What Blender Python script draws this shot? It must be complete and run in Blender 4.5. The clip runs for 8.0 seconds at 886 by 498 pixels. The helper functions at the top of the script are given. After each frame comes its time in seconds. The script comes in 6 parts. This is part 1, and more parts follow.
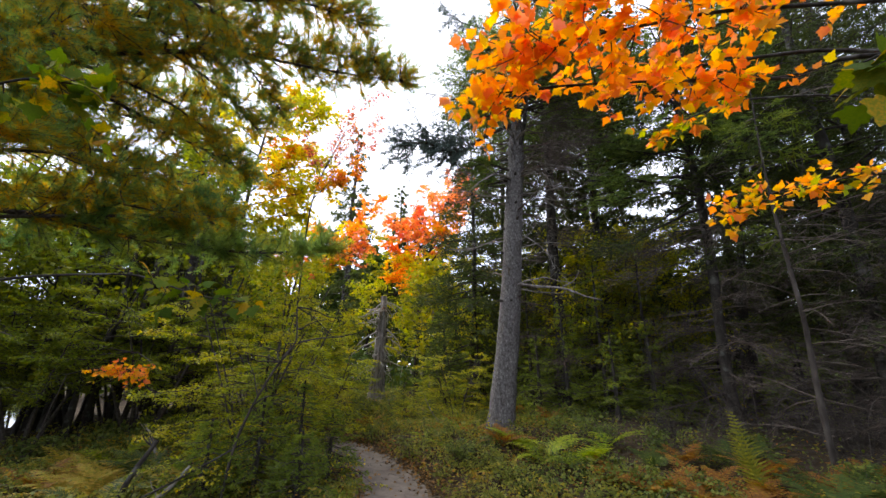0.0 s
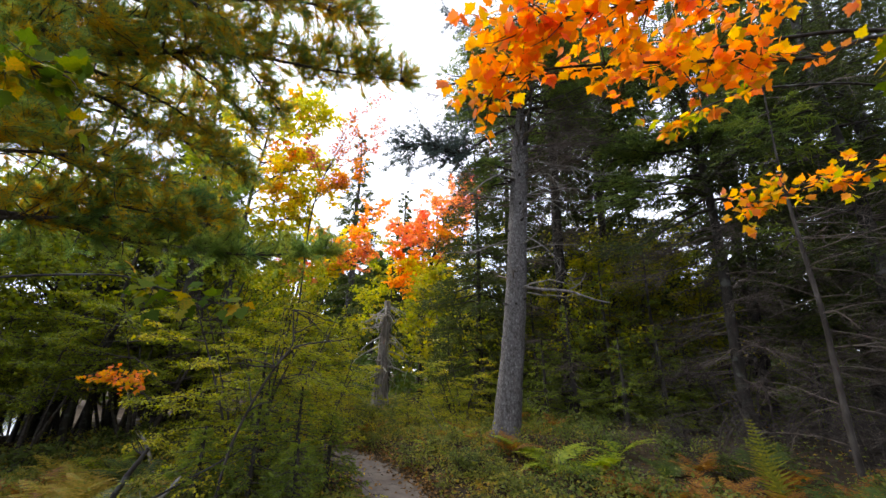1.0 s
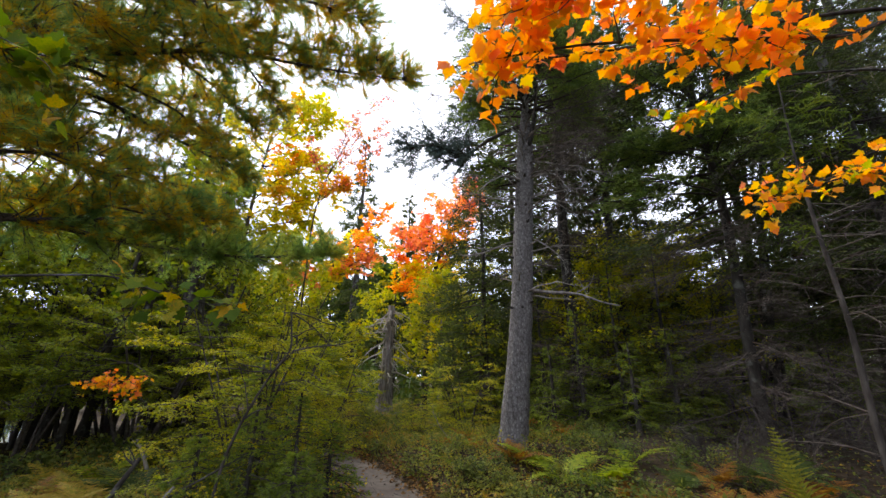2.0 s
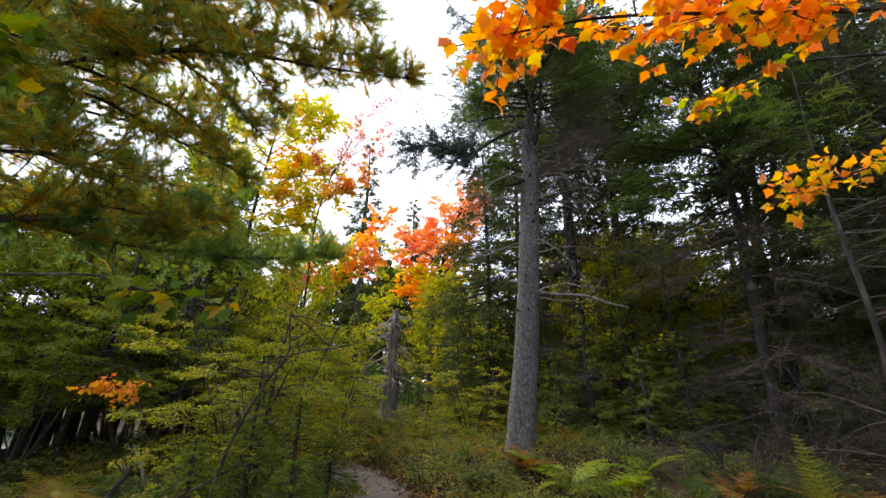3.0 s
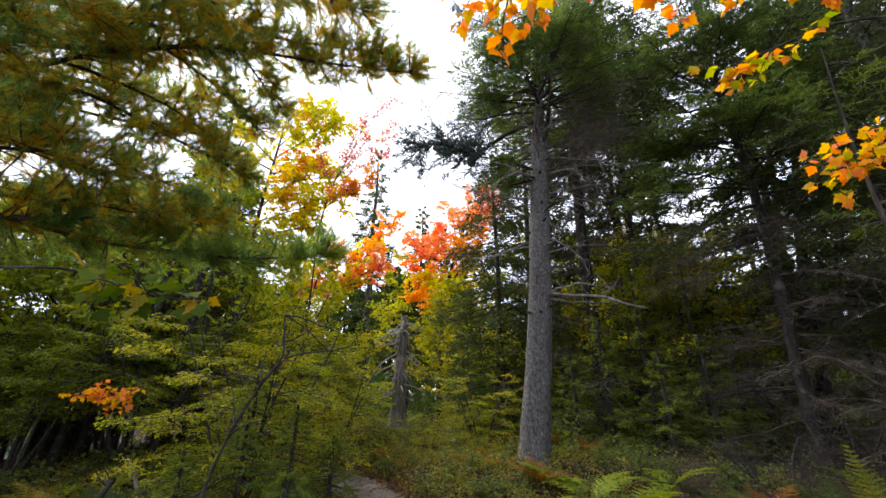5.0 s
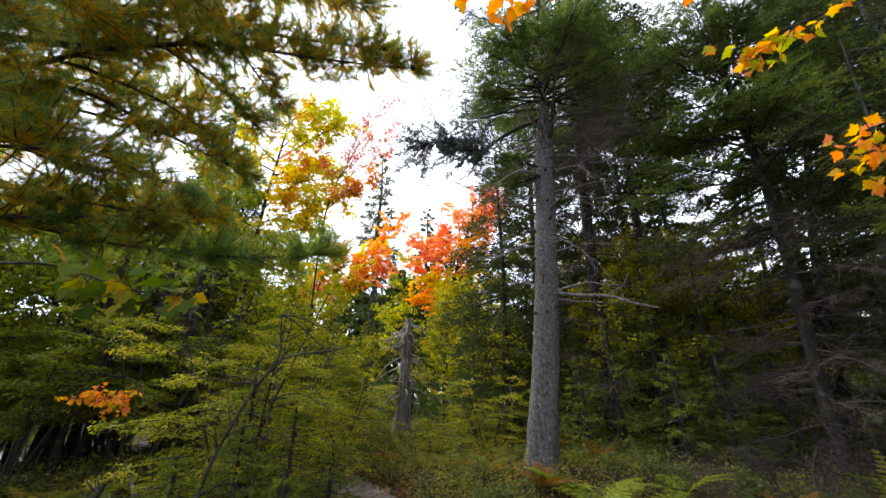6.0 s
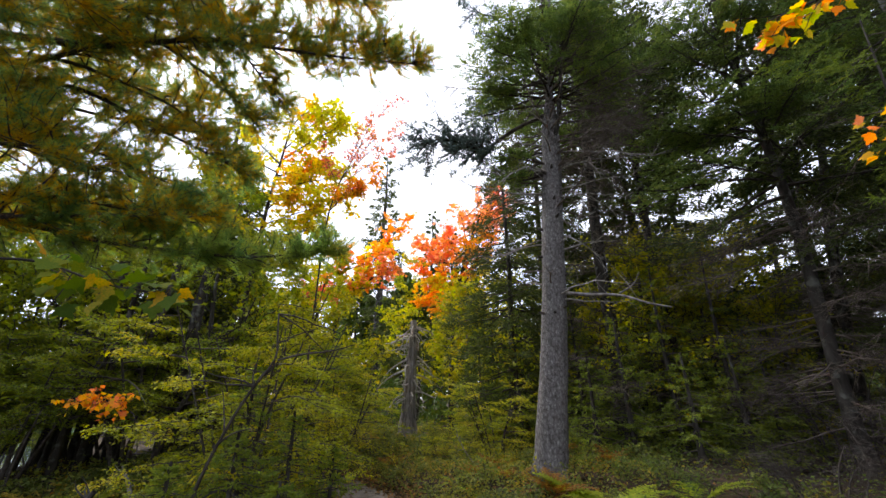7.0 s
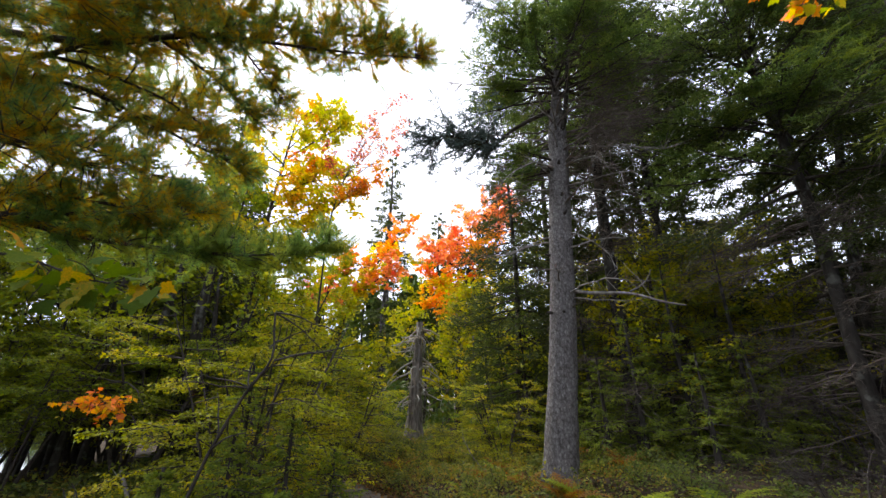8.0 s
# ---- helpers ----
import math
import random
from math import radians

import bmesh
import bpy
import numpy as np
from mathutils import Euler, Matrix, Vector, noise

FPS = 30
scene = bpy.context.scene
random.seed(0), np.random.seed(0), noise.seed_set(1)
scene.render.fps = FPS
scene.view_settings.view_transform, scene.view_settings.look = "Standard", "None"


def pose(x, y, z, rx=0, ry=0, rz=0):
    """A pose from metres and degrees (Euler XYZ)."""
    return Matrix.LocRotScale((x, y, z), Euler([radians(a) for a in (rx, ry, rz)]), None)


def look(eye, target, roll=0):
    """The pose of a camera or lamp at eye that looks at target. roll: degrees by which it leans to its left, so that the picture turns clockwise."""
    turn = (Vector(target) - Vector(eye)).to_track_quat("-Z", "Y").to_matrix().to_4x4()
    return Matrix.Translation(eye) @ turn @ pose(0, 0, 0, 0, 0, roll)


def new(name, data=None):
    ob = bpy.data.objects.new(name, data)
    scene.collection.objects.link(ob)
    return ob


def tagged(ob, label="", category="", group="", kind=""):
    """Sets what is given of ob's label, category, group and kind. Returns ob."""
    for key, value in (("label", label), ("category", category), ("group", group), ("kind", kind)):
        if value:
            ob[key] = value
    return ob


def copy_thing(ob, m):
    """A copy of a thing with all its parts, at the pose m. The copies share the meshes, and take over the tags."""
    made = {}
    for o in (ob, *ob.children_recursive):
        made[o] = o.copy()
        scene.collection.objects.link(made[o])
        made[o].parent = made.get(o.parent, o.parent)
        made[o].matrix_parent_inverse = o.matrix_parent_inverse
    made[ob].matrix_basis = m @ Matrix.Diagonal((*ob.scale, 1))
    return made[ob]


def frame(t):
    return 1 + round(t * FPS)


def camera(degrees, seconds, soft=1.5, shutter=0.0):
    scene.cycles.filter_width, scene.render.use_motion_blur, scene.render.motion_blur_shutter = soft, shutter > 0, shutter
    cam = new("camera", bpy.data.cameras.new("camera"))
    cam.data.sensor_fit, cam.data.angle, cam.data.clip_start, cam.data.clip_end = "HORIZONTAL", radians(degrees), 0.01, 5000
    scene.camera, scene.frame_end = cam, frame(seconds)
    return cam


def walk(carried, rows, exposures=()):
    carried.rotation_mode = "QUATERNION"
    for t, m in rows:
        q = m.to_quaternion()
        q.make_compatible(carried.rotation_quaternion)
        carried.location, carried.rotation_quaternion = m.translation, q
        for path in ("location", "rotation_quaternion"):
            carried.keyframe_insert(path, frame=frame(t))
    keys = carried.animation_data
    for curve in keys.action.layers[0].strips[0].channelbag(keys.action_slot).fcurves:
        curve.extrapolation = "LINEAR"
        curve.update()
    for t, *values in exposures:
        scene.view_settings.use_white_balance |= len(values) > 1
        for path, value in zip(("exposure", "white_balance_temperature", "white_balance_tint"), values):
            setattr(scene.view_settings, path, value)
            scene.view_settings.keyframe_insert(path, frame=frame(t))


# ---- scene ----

# The camera and its walk: a slow push forward under the maple, turning left and tilting up.
cam = camera(96.7, 8.0, soft=1.5)
ROWS = [
    (0, -0.0028, 0.0023, 1.5022, 4.084, 16.606, 0.743),
    (0.5, 0.0138, 0.0967, 1.4956, 4.442, 17.013, 0.722),
    (1, 0.0189, 0.1897, 1.4937, 4.797, 17.405, 0.699),
    (1.5, 0.0181, 0.2806, 1.4932, 5.151, 17.781, 0.676),
    (3, 0.0119, 0.5397, 1.4836, 6.224, 18.814, 0.601),
    (3.5, 0.0135, 0.6224, 1.4762, 6.591, 19.126, 0.576),
    (4, 0.0172, 0.7042, 1.4675, 6.965, 19.421, 0.551),
    (4.5, 0.0223, 0.7859, 1.4583, 7.349, 19.700, 0.526),
    (6, 0.0357, 1.0363, 1.4374, 8.572, 20.435, 0.458),
    (6.5, 0.0367, 1.1233, 1.4345, 9.009, 20.646, 0.438),
    (7, 0.0355, 1.2126, 1.4335, 9.464, 20.839, 0.420),
    (7.5, 0.0329, 1.3039, 1.4331, 9.938, 21.014, 0.404),
    (8, 0.0308, 1.3966, 1.4310, 10.434, 21.171, 0.390),
]


def aim(x, y, z, yaw, pitch, roll):
    a, p = radians(yaw), radians(pitch)
    way = Vector((-math.sin(a) * math.cos(p), math.cos(a) * math.cos(p), math.sin(p)))
    return look((x, y, z), Vector((x, y, z)) + way, roll)


walk(cam, [(t, aim(*r)) for t, *r in ROWS], [(0, 1.18), (8, 1.18)])

# ---- light: a bright, thinly overcast autumn sky and a weak wide sun ----
SUN_EL, SUN_AZ = radians(45), radians(-55)
world = bpy.data.worlds.new("sky")
scene.world = world
world.use_nodes = True
wn, wl = world.node_tree.nodes, world.node_tree.links
wn.clear()
w_out = wn.new("ShaderNodeOutputWorld")
w_mix = wn.new("ShaderNodeMixShader")
w_sky = wn.new("ShaderNodeTexSky")
w_sky.sky_type = "NISHITA"
w_sky.sun_disc = False
w_sky.sun_elevation, w_sky.sun_rotation = SUN_EL, SUN_AZ
w_bg1, w_bg2 = wn.new("ShaderNodeBackground"), wn.new("ShaderNodeBackground")
w_bg1.inputs["Strength"].default_value = 0.15
w_bg2.inputs["Color"].default_value = (0.92, 0.97, 1.12, 1)
w_bg2.inputs["Strength"].default_value = 0.92
w_co, w_noise, w_ramp = wn.new("ShaderNodeTexCoord"), wn.new("ShaderNodeTexNoise"), wn.new("ShaderNodeMapRange")
w_noise.inputs["Scale"].default_value, w_noise.inputs["Detail"].default_value = 2.2, 5
w_ramp.inputs["From Min"].default_value, w_ramp.inputs["From Max"].default_value = 0.3, 0.6
w_ramp.inputs["To Min"].default_value, w_ramp.inputs["To Max"].default_value = 0.6, 1.0
wl.new(w_co.outputs["Generated"], w_noise.inputs["Vector"])
wl.new(w_noise.outputs["Fac"], w_ramp.inputs["Value"])
wl.new(w_ramp.outputs["Result"], w_mix.inputs["Fac"])
wl.new(w_sky.outputs["Color"], w_bg1.inputs["Color"])
wl.new(w_bg1.outputs[0], w_mix.inputs[1])
wl.new(w_bg2.outputs[0], w_mix.inputs[2])
wl.new(w_mix.outputs[0], w_out.inputs["Surface"])

sun_data = bpy.data.lights.new("sun", "SUN")
sun_data.energy, sun_data.angle, sun_data.color = 2.2, radians(25), (1.0, 0.95, 0.87)
sun = new("sun", sun_data)
sun.matrix_world = look((0, 0, 30), Vector((0, 0, 30)) - Vector((math.sin(SUN_AZ) * math.cos(SUN_EL), math.cos(SUN_AZ) * math.cos(SUN_EL), math.sin(SUN_EL))))


# ---- materials ----
def ramp_node(nt, stops, fac):
    r = nt.nodes.new("ShaderNodeValToRGB")
    el = r.color_ramp.elements
    while len(el) < len(stops):
        el.new(0.5)
    for e, (pos, col) in zip(el, stops):
        e.position, e.color = pos, (*col, 1)
    nt.links.new(fac, r.inputs["Fac"])
    return r.outputs["Color"]


def base_mat(name):
    m = bpy.data.materials.new(name)
    m.use_nodes = True
    nt = m.node_tree
    return m, nt, nt.nodes["Principled BSDF"], nt.nodes["Material Output"]


def noise_fac(nt, scale, detail=4, coord="Object", stretch=(1, 1, 1)):
    co, mp, n = nt.nodes.new("ShaderNodeTexCoord"), nt.nodes.new("ShaderNodeMapping"), nt.nodes.new("ShaderNodeTexNoise")
    mp.inputs["Scale"].default_value = stretch
    n.inputs["Scale"].default_value, n.inputs["Detail"].default_value = scale, detail
    nt.links.new(co.outputs[coord], mp.inputs["Vector"])
    nt.links.new(mp.outputs[0], n.inputs["Vector"])
    return n.outputs["Fac"]


def math_node(nt, op, a, b):
    n = nt.nodes.new("ShaderNodeMath")
    n.operation = op
    for k, v in enumerate((a, b)):
        if isinstance(v, (int, float)):
            n.inputs[k].default_value = v
        else:
            nt.links.new(v, n.inputs[k])
    return n.outputs[0]


def leaf_mat(name, stops, patch=0.6, patch_scale=0.9, trans=0.35, rough=0.55, per_object=False, glow=1.6):
    """Leaves: a colour for each leaf, drifting in patches through the crown; part of the light shines through."""
    m, nt, bsdf, out = base_mat(name)
    if per_object:
        info = nt.nodes.new("ShaderNodeObjectInfo")
        rnd = info.outputs["Random"]
        nf = noise_fac(nt, 14.0, 3)
    else:
        geo = nt.nodes.new("ShaderNodeNewGeometry")
        rnd = geo.outputs["Random Per Island"]
        nf = noise_fac(nt, patch_scale, 2)
    spread = nt.nodes.new("ShaderNodeMapRange")
    spread.inputs["From Min"].default_value, spread.inputs["From Max"].default_value = 0.32, 0.68
    nt.links.new(nf, spread.inputs["Value"])
    fac = math_node(nt, "ADD", math_node(nt, "MULTIPLY", rnd, 1 - patch), math_node(nt, "MULTIPLY", spread.outputs[0], patch))
    col = ramp_node(nt, stops, fac)
    hsv = nt.nodes.new("ShaderNodeHueSaturation")
    val = nt.nodes.new("ShaderNodeMapRange")
    val.inputs["To Min"].default_value, val.inputs["To Max"].default_value = (0.88, 1.15) if per_object else (0.75, 1.2)
    nt.links.new(math_node(nt, "FRACT", math_node(nt, "MULTIPLY", rnd, 7.31), 0), val.inputs["Value"])
    nt.links.new(val.outputs[0], hsv.inputs["Value"])
    nt.links.new(col, hsv.inputs["Color"])
    nt.links.new(hsv.outputs["Color"], bsdf.inputs["Base Color"])
    bsdf.inputs["Roughness"].default_value = rough
    bsdf.inputs["Specular IOR Level"].default_value = 0.12
    tr, mix, gain = nt.nodes.new("ShaderNodeBsdfTranslucent"), nt.nodes.new("ShaderNodeMixShader"), nt.nodes.new("ShaderNodeHueSaturation")
    gain.inputs["Value"].default_value = glow
    gain.inputs["Saturation"].default_value = 1.1
    nt.links.new(hsv.outputs["Color"], gain.inputs["Color"])
    nt.links.new(gain.outputs["Color"], tr.inputs["Color"])
    mix.inputs["Fac"].default_value = trans
    nt.links.new(bsdf.outputs[0], mix.inputs[1])
    nt.links.new(tr.outputs[0], mix.inputs[2])
    nt.links.new(mix.outputs[0], out.inputs["Surface"])
    return m


def bark_mat(name, dark, mid, pale, scale=9.0, stretch=0.25, bump=0.5, lichen=0.0):
    m, nt, bsdf, out = base_mat(name)
    f = noise_fac(nt, scale, 8, stretch=(1, 1, stretch))
    col = ramp_node(nt, [(0.3, dark), (0.5, mid), (0.72, pale)], f)
    if lichen:
        blot = noise_fac(nt, 5.5, 6)
        r = ramp_node(nt, [(0.56, (0, 0, 0)), (0.66, (lichen, lichen, lichen))], blot)
        mx = nt.nodes.new("ShaderNodeMixRGB")
        mx.inputs[2].default_value = (0.36, 0.38, 0.35, 1)
        nt.links.new(r, mx.inputs[0])
        nt.links.new(col, mx.inputs[1])
        col = mx.outputs[0]
    nt.links.new(col, bsdf.inputs["Base Color"])
    bsdf.inputs["Roughness"].default_value = 0.9
    bsdf.inputs["Specular IOR Level"].default_value = 0.2
    bp = nt.nodes.new("ShaderNodeBump")
    bp.inputs["Strength"].default_value, bp.inputs["Distance"].default_value = bump, 0.03
    nt.links.new(f, bp.inputs["Height"])
    nt.links.new(bp.outputs[0], bsdf.inputs["Normal"])
    return m


def soil_mat(name, stops, scale, bump):
    m, nt, bsdf, out = base_mat(name)
    a, b = noise_fac(nt, scale, 10), noise_fac(nt, scale * 0.12, 4)
    f = math_node(nt, "ADD", math_node(nt, "MULTIPLY", a, 0.6), math_node(nt, "MULTIPLY", b, 0.4))
    nt.links.new(ramp_node(nt, stops, f), bsdf.inputs["Base Color"])
    bsdf.inputs["Roughness"].default_value = 0.95
    bsdf.inputs["Specular IOR Level"].default_value = 0.08
    bp = nt.nodes.new("ShaderNodeBump")
    bp.inputs["Strength"].default_value, bp.inputs["Distance"].default_value = bump, 0.03
    nt.links.new(a, bp.inputs["Height"])
    nt.links.new(bp.outputs[0], bsdf.inputs["Normal"])
    return m


def flaky_bark(name):
    """Grey spruce bark: small overlapping scales with dark seams, pale lichen, fine grain."""
    m, nt, bsdf, out = base_mat(name)
    co, mp, vo = nt.nodes.new("ShaderNodeTexCoord"), nt.nodes.new("ShaderNodeMapping"), nt.nodes.new("ShaderNodeTexVoronoi")
    mp.inputs["Scale"].default_value = (1, 1, 0.55)
    vo.feature = "DISTANCE_TO_EDGE"
    vo.inputs["Scale"].default_value = 24
    wob = nt.nodes.new("ShaderNodeTexNoise")
    wob.inputs["Scale"].default_value, wob.inputs["Detail"].default_value = 18, 4
    add = nt.nodes.new("ShaderNodeVectorMath")
    add.operation = "MULTIPLY_ADD"
    add.inputs[1].default_value = (0.05, 0.05, 0.05)
    nt.links.new(co.outputs["Object"], mp.inputs["Vector"])
    nt.links.new(co.outputs["Object"], wob.inputs["Vector"])
    nt.links.new(wob.outputs["Color"], add.inputs[0])
    nt.links.new(mp.outputs[0], add.inputs[2])
    nt.links.new(add.outputs[0], vo.inputs["Vector"])
    seam = nt.nodes.new("ShaderNodeMapRange")
    seam.inputs["From Max"].default_value = 0.22
    nt.links.new(vo.outputs["Distance"], seam.inputs["Value"])
    fine, broad = noise_fac(nt, 26, 9, stretch=(1, 1, 0.6)), noise_fac(nt, 4.5, 5)
    f = math_node(nt, "ADD", math_node(nt, "MULTIPLY", seam.outputs[0], 0.2), math_node(nt, "ADD", math_node(nt, "MULTIPLY", fine, 0.8), math_node(nt, "MULTIPLY", broad, 0.3)))
    col = ramp_node(nt, [(0.4, (0.05, 0.043, 0.04)), (0.62, (0.105, 0.097, 0.096)), (0.82, (0.172, 0.162, 0.16)), (0.96, (0.3, 0.29, 0.285))], f)
    nt.links.new(col, bsdf.inputs["Base Color"])
    bsdf.inputs["Roughness"].default_value = 0.92
    bsdf.inputs["Specular IOR Level"].default_value = 0.15
    bp = nt.nodes.new("ShaderNodeBump")
    bp.inputs["Strength"].default_value, bp.inputs["Distance"].default_value = 0.9, 0.02
    nt.links.new(f, bp.inputs["Height"])
    nt.links.new(bp.outputs[0], bsdf.inputs["Normal"])
    return m


M_SPRUCE_BARK = flaky_bark("spruce_bark")
M_DARK_BARK = bark_mat("dark_bark", (0.016, 0.014, 0.012), (0.04, 0.035, 0.031), (0.066, 0.06, 0.054), 12, 0.3, 0.6, 0.25)
M_TWIG = bark_mat("twig_bark", (0.03, 0.025, 0.022), (0.055, 0.045, 0.04), (0.09, 0.08, 0.07), 20, 1.0, 0.2)
M_DEAD = bark_mat("dead_wood", (0.09, 0.078, 0.07), (0.19, 0.172, 0.155), (0.31, 0.29, 0.265), 14, 0.3, 0.4)
M_POLE = bark_mat("grey_pole", (0.026, 0.021, 0.018), (0.054, 0.046, 0.041), (0.105, 0.093, 0.084), 14, 0.3, 0.5)
M_DEADTWIG = bark_mat("dead_twig", (0.06, 0.048, 0.04), (0.115, 0.093, 0.078), (0.19, 0.16, 0.138), 9, 1.0, 0.2)
M_SNAG = bark_mat("snag_wood", (0.07, 0.06, 0.055), (0.2, 0.178, 0.166), (0.36, 0.335, 0.315), 13, 0.12, 1.0)

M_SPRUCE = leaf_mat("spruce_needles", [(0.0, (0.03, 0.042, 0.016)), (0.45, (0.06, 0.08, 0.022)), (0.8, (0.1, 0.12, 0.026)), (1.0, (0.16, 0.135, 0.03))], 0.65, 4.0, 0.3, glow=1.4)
# Lighter copy of the spruce needles, with sunlight put into the green.
M_SPRUCE_LIT = leaf_mat("sunlit_spruce_needles", [(0.0, (0.065, 0.11, 0.036)), (0.45, (0.14, 0.2, 0.046)), (0.8, (0.22, 0.285, 0.06)), (1.0, (0.32, 0.32, 0.07))], 0.7, 3.0, 0.35, glow=1.5)
M_BLUE = leaf_mat("blue_spruce_needles", [(0.0, (0.07, 0.1, 0.095)), (0.6, (0.11, 0.15, 0.14)), (1.0, (0.16, 0.2, 0.175))], 0.4, 1.5, 0.15, glow=1.2)
M_FIR = leaf_mat("young_fir_needles", [(0.0, (0.075, 0.11, 0.022)), (0.5, (0.145, 0.19, 0.03)), (1.0, (0.23, 0.245, 0.034))], 0.6, 3.0, 0.45, glow=1.8)
M_PINE = leaf_mat("pine_needles", [(0.0, (0.075, 0.15, 0.06)), (0.4, (0.14, 0.21, 0.055)), (0.8, (0.24, 0.265, 0.048)), (1.0, (0.37, 0.3, 0.042))], 0.6, 1.6, 0.68, glow=2.0)
M_PINE_GOLD = leaf_mat("yellowing_pine_needles", [(0.0, (0.22, 0.205, 0.038)), (0.4, (0.38, 0.265, 0.034)), (0.75, (0.5, 0.295, 0.032)), (1.0, (0.55, 0.25, 0.034))], 0.6, 1.6, 0.68, glow=2.0)
M_SHRUB = leaf_mat("shrub_leaves", [(0.0, (0.145, 0.175, 0.02)), (0.4, (0.25, 0.27, 0.024)), (0.75, (0.37, 0.33, 0.026)), (1.0, (0.52, 0.36, 0.026))], 0.7, 1.1, 0.5)
M_SHRUB_DARK = leaf_mat("understory_leaves", [(0.0, (0.09, 0.13, 0.02)), (0.5, (0.165, 0.2, 0.022)), (1.0, (0.29, 0.27, 0.022))], 0.5, 0.7, 0.5)
M_YELLOW = leaf_mat("yellow_leaves", [(0.0, (0.36, 0.4, 0.02)), (0.4, (0.56, 0.52, 0.02)), (0.72, (0.72, 0.52, 0.02)), (0.92, (0.76, 0.42, 0.022)), (1.0, (0.76, 0.28, 0.03))], 0.55, 0.9, 0.55)
M_ORANGE = leaf_mat("orange_leaves", [(0.0, (0.46, 0.42, 0.016)), (0.25, (0.72, 0.46, 0.018)), (0.55, (0.82, 0.34, 0.03)), (0.85, (0.84, 0.25, 0.07)), (1.0, (0.74, 0.11, 0.06))], 0.5, 0.8, 0.5)
M_CORAL = leaf_mat("coral_leaves", [(0.0, (0.56, 0.44, 0.04)), (0.22, (0.78, 0.44, 0.07)), (0.5, (0.84, 0.36, 0.13)), (0.8, (0.86, 0.32, 0.2)), (1.0, (0.8, 0.2, 0.16))], 0.5, 0.5, 0.5)
M_RED = leaf_mat("red_leaves", [(0.0, (0.78, 0.34, 0.06)), (0.3, (0.7, 0.22, 0.1)), (0.6, (0.62, 0.15, 0.11)), (1.0, (0.55, 0.1, 0.09))], 0.4, 0.6, 0.5)
MAPLE_STOPS = [(0.0, (0.46, 0.42, 0.016)), (0.18, (0.7, 0.46, 0.02)), (0.42, (0.83, 0.38, 0.03)), (0.66, (0.85, 0.31, 0.05)), (0.86, (0.85, 0.26, 0.09)), (1.0, (0.86, 0.34, 0.22))]
GOLD_STOPS = [(0.0, (0.16, 0.24, 0.012)), (0.3, (0.34, 0.35, 0.012)), (0.5, (0.6, 0.42, 0.012)), (0.72, (0.8, 0.34, 0.012)), (0.92, (0.82, 0.2, 0.02)), (1.0, (0.8, 0.12, 0.06))]
M_MAPLE = leaf_mat("maple_leaves", MAPLE_STOPS, 0.2, 1, 0.6, per_object=True, glow=1.4)
M_MAPLE_GOLD = leaf_mat("golden_maple_leaves", GOLD_STOPS, 0.2, 1, 0.55, per_object=True, glow=1.4)
M_MAPLE_J = leaf_mat("maple_leaves_joined", MAPLE_STOPS, 0.3, 3.0, 0.6, glow=1.4)
M_BLEACHED = bark_mat("bleached_wood", (0.17, 0.155, 0.14), (0.3, 0.28, 0.258), (0.43, 0.41, 0.385), 14, 0.3, 0.4)
M_MAPLE_GREEN = leaf_mat("green_maple_leaves", [(0.0, (0.05, 0.095, 0.012)), (0.45, (0.1, 0.145, 0.014)), (0.72, (0.2, 0.2, 0.018)), (0.9, (0.48, 0.26, 0.016)), (1.0, (0.65, 0.2, 0.02))], 0.2, 1, 0.45, rough=0.75, per_object=True, glow=1.4)
M_FERN = leaf_mat("green_fern", [(0.0, (0.12, 0.18, 0.015)), (0.6, (0.21, 0.265, 0.018)), (1.0, (0.36, 0.33, 0.02))], 0.35, 2.0, 0.4)
M_FERN_OLIVE = leaf_mat("olive_fern", [(0.0, (0.1, 0.11, 0.014)), (0.6, (0.175, 0.175, 0.018)), (1.0, (0.27, 0.23, 0.02))], 0.35, 2.0, 0.4)
# Fern green darkened to carry the shade below the trees in its colour.
M_FERN_SHADE = leaf_mat("shaded_fern", [(0.0, (0.03, 0.052, 0.014)), (0.6, (0.055, 0.08, 0.018)), (1.0, (0.11, 0.11, 0.02))], 0.35, 2.0, 0.35)
M_FERN_RUST = leaf_mat("rust_fern", [(0.0, (0.11, 0.05, 0.018)), (0.5, (0.2, 0.09, 0.022)), (0.8, (0.28, 0.15, 0.022)), (1.0, (0.25, 0.2, 0.02))], 0.35, 2.0, 0.35)
M_FERN_GOLD = leaf_mat("golden_fern", [(0.0, (0.16, 0.17, 0.02)), (0.4, (0.3, 0.23, 0.03)), (0.75, (0.38, 0.25, 0.05)), (1.0, (0.42, 0.3, 0.12))], 0.35, 2.0, 0.4)
M_LOW = leaf_mat("low_shrub_leaves", [(0.0, (0.05, 0.08, 0.024)), (0.4, (0.09, 0.118, 0.03)), (0.68, (0.145, 0.155, 0.03)), (0.9, (0.24, 0.165, 0.03)), (1.0, (0.3, 0.1, 0.035))], 0.6, 1.3, 0.4)
M_LOW_WARM = leaf_mat("yellowing_low_leaves", [(0.0, (0.075, 0.1, 0.03)), (0.4, (0.14, 0.155, 0.034)), (0.68, (0.22, 0.205, 0.036)), (0.88, (0.31, 0.21, 0.038)), (1.0, (0.36, 0.14, 0.04))], 0.75, 2.2, 0.45)
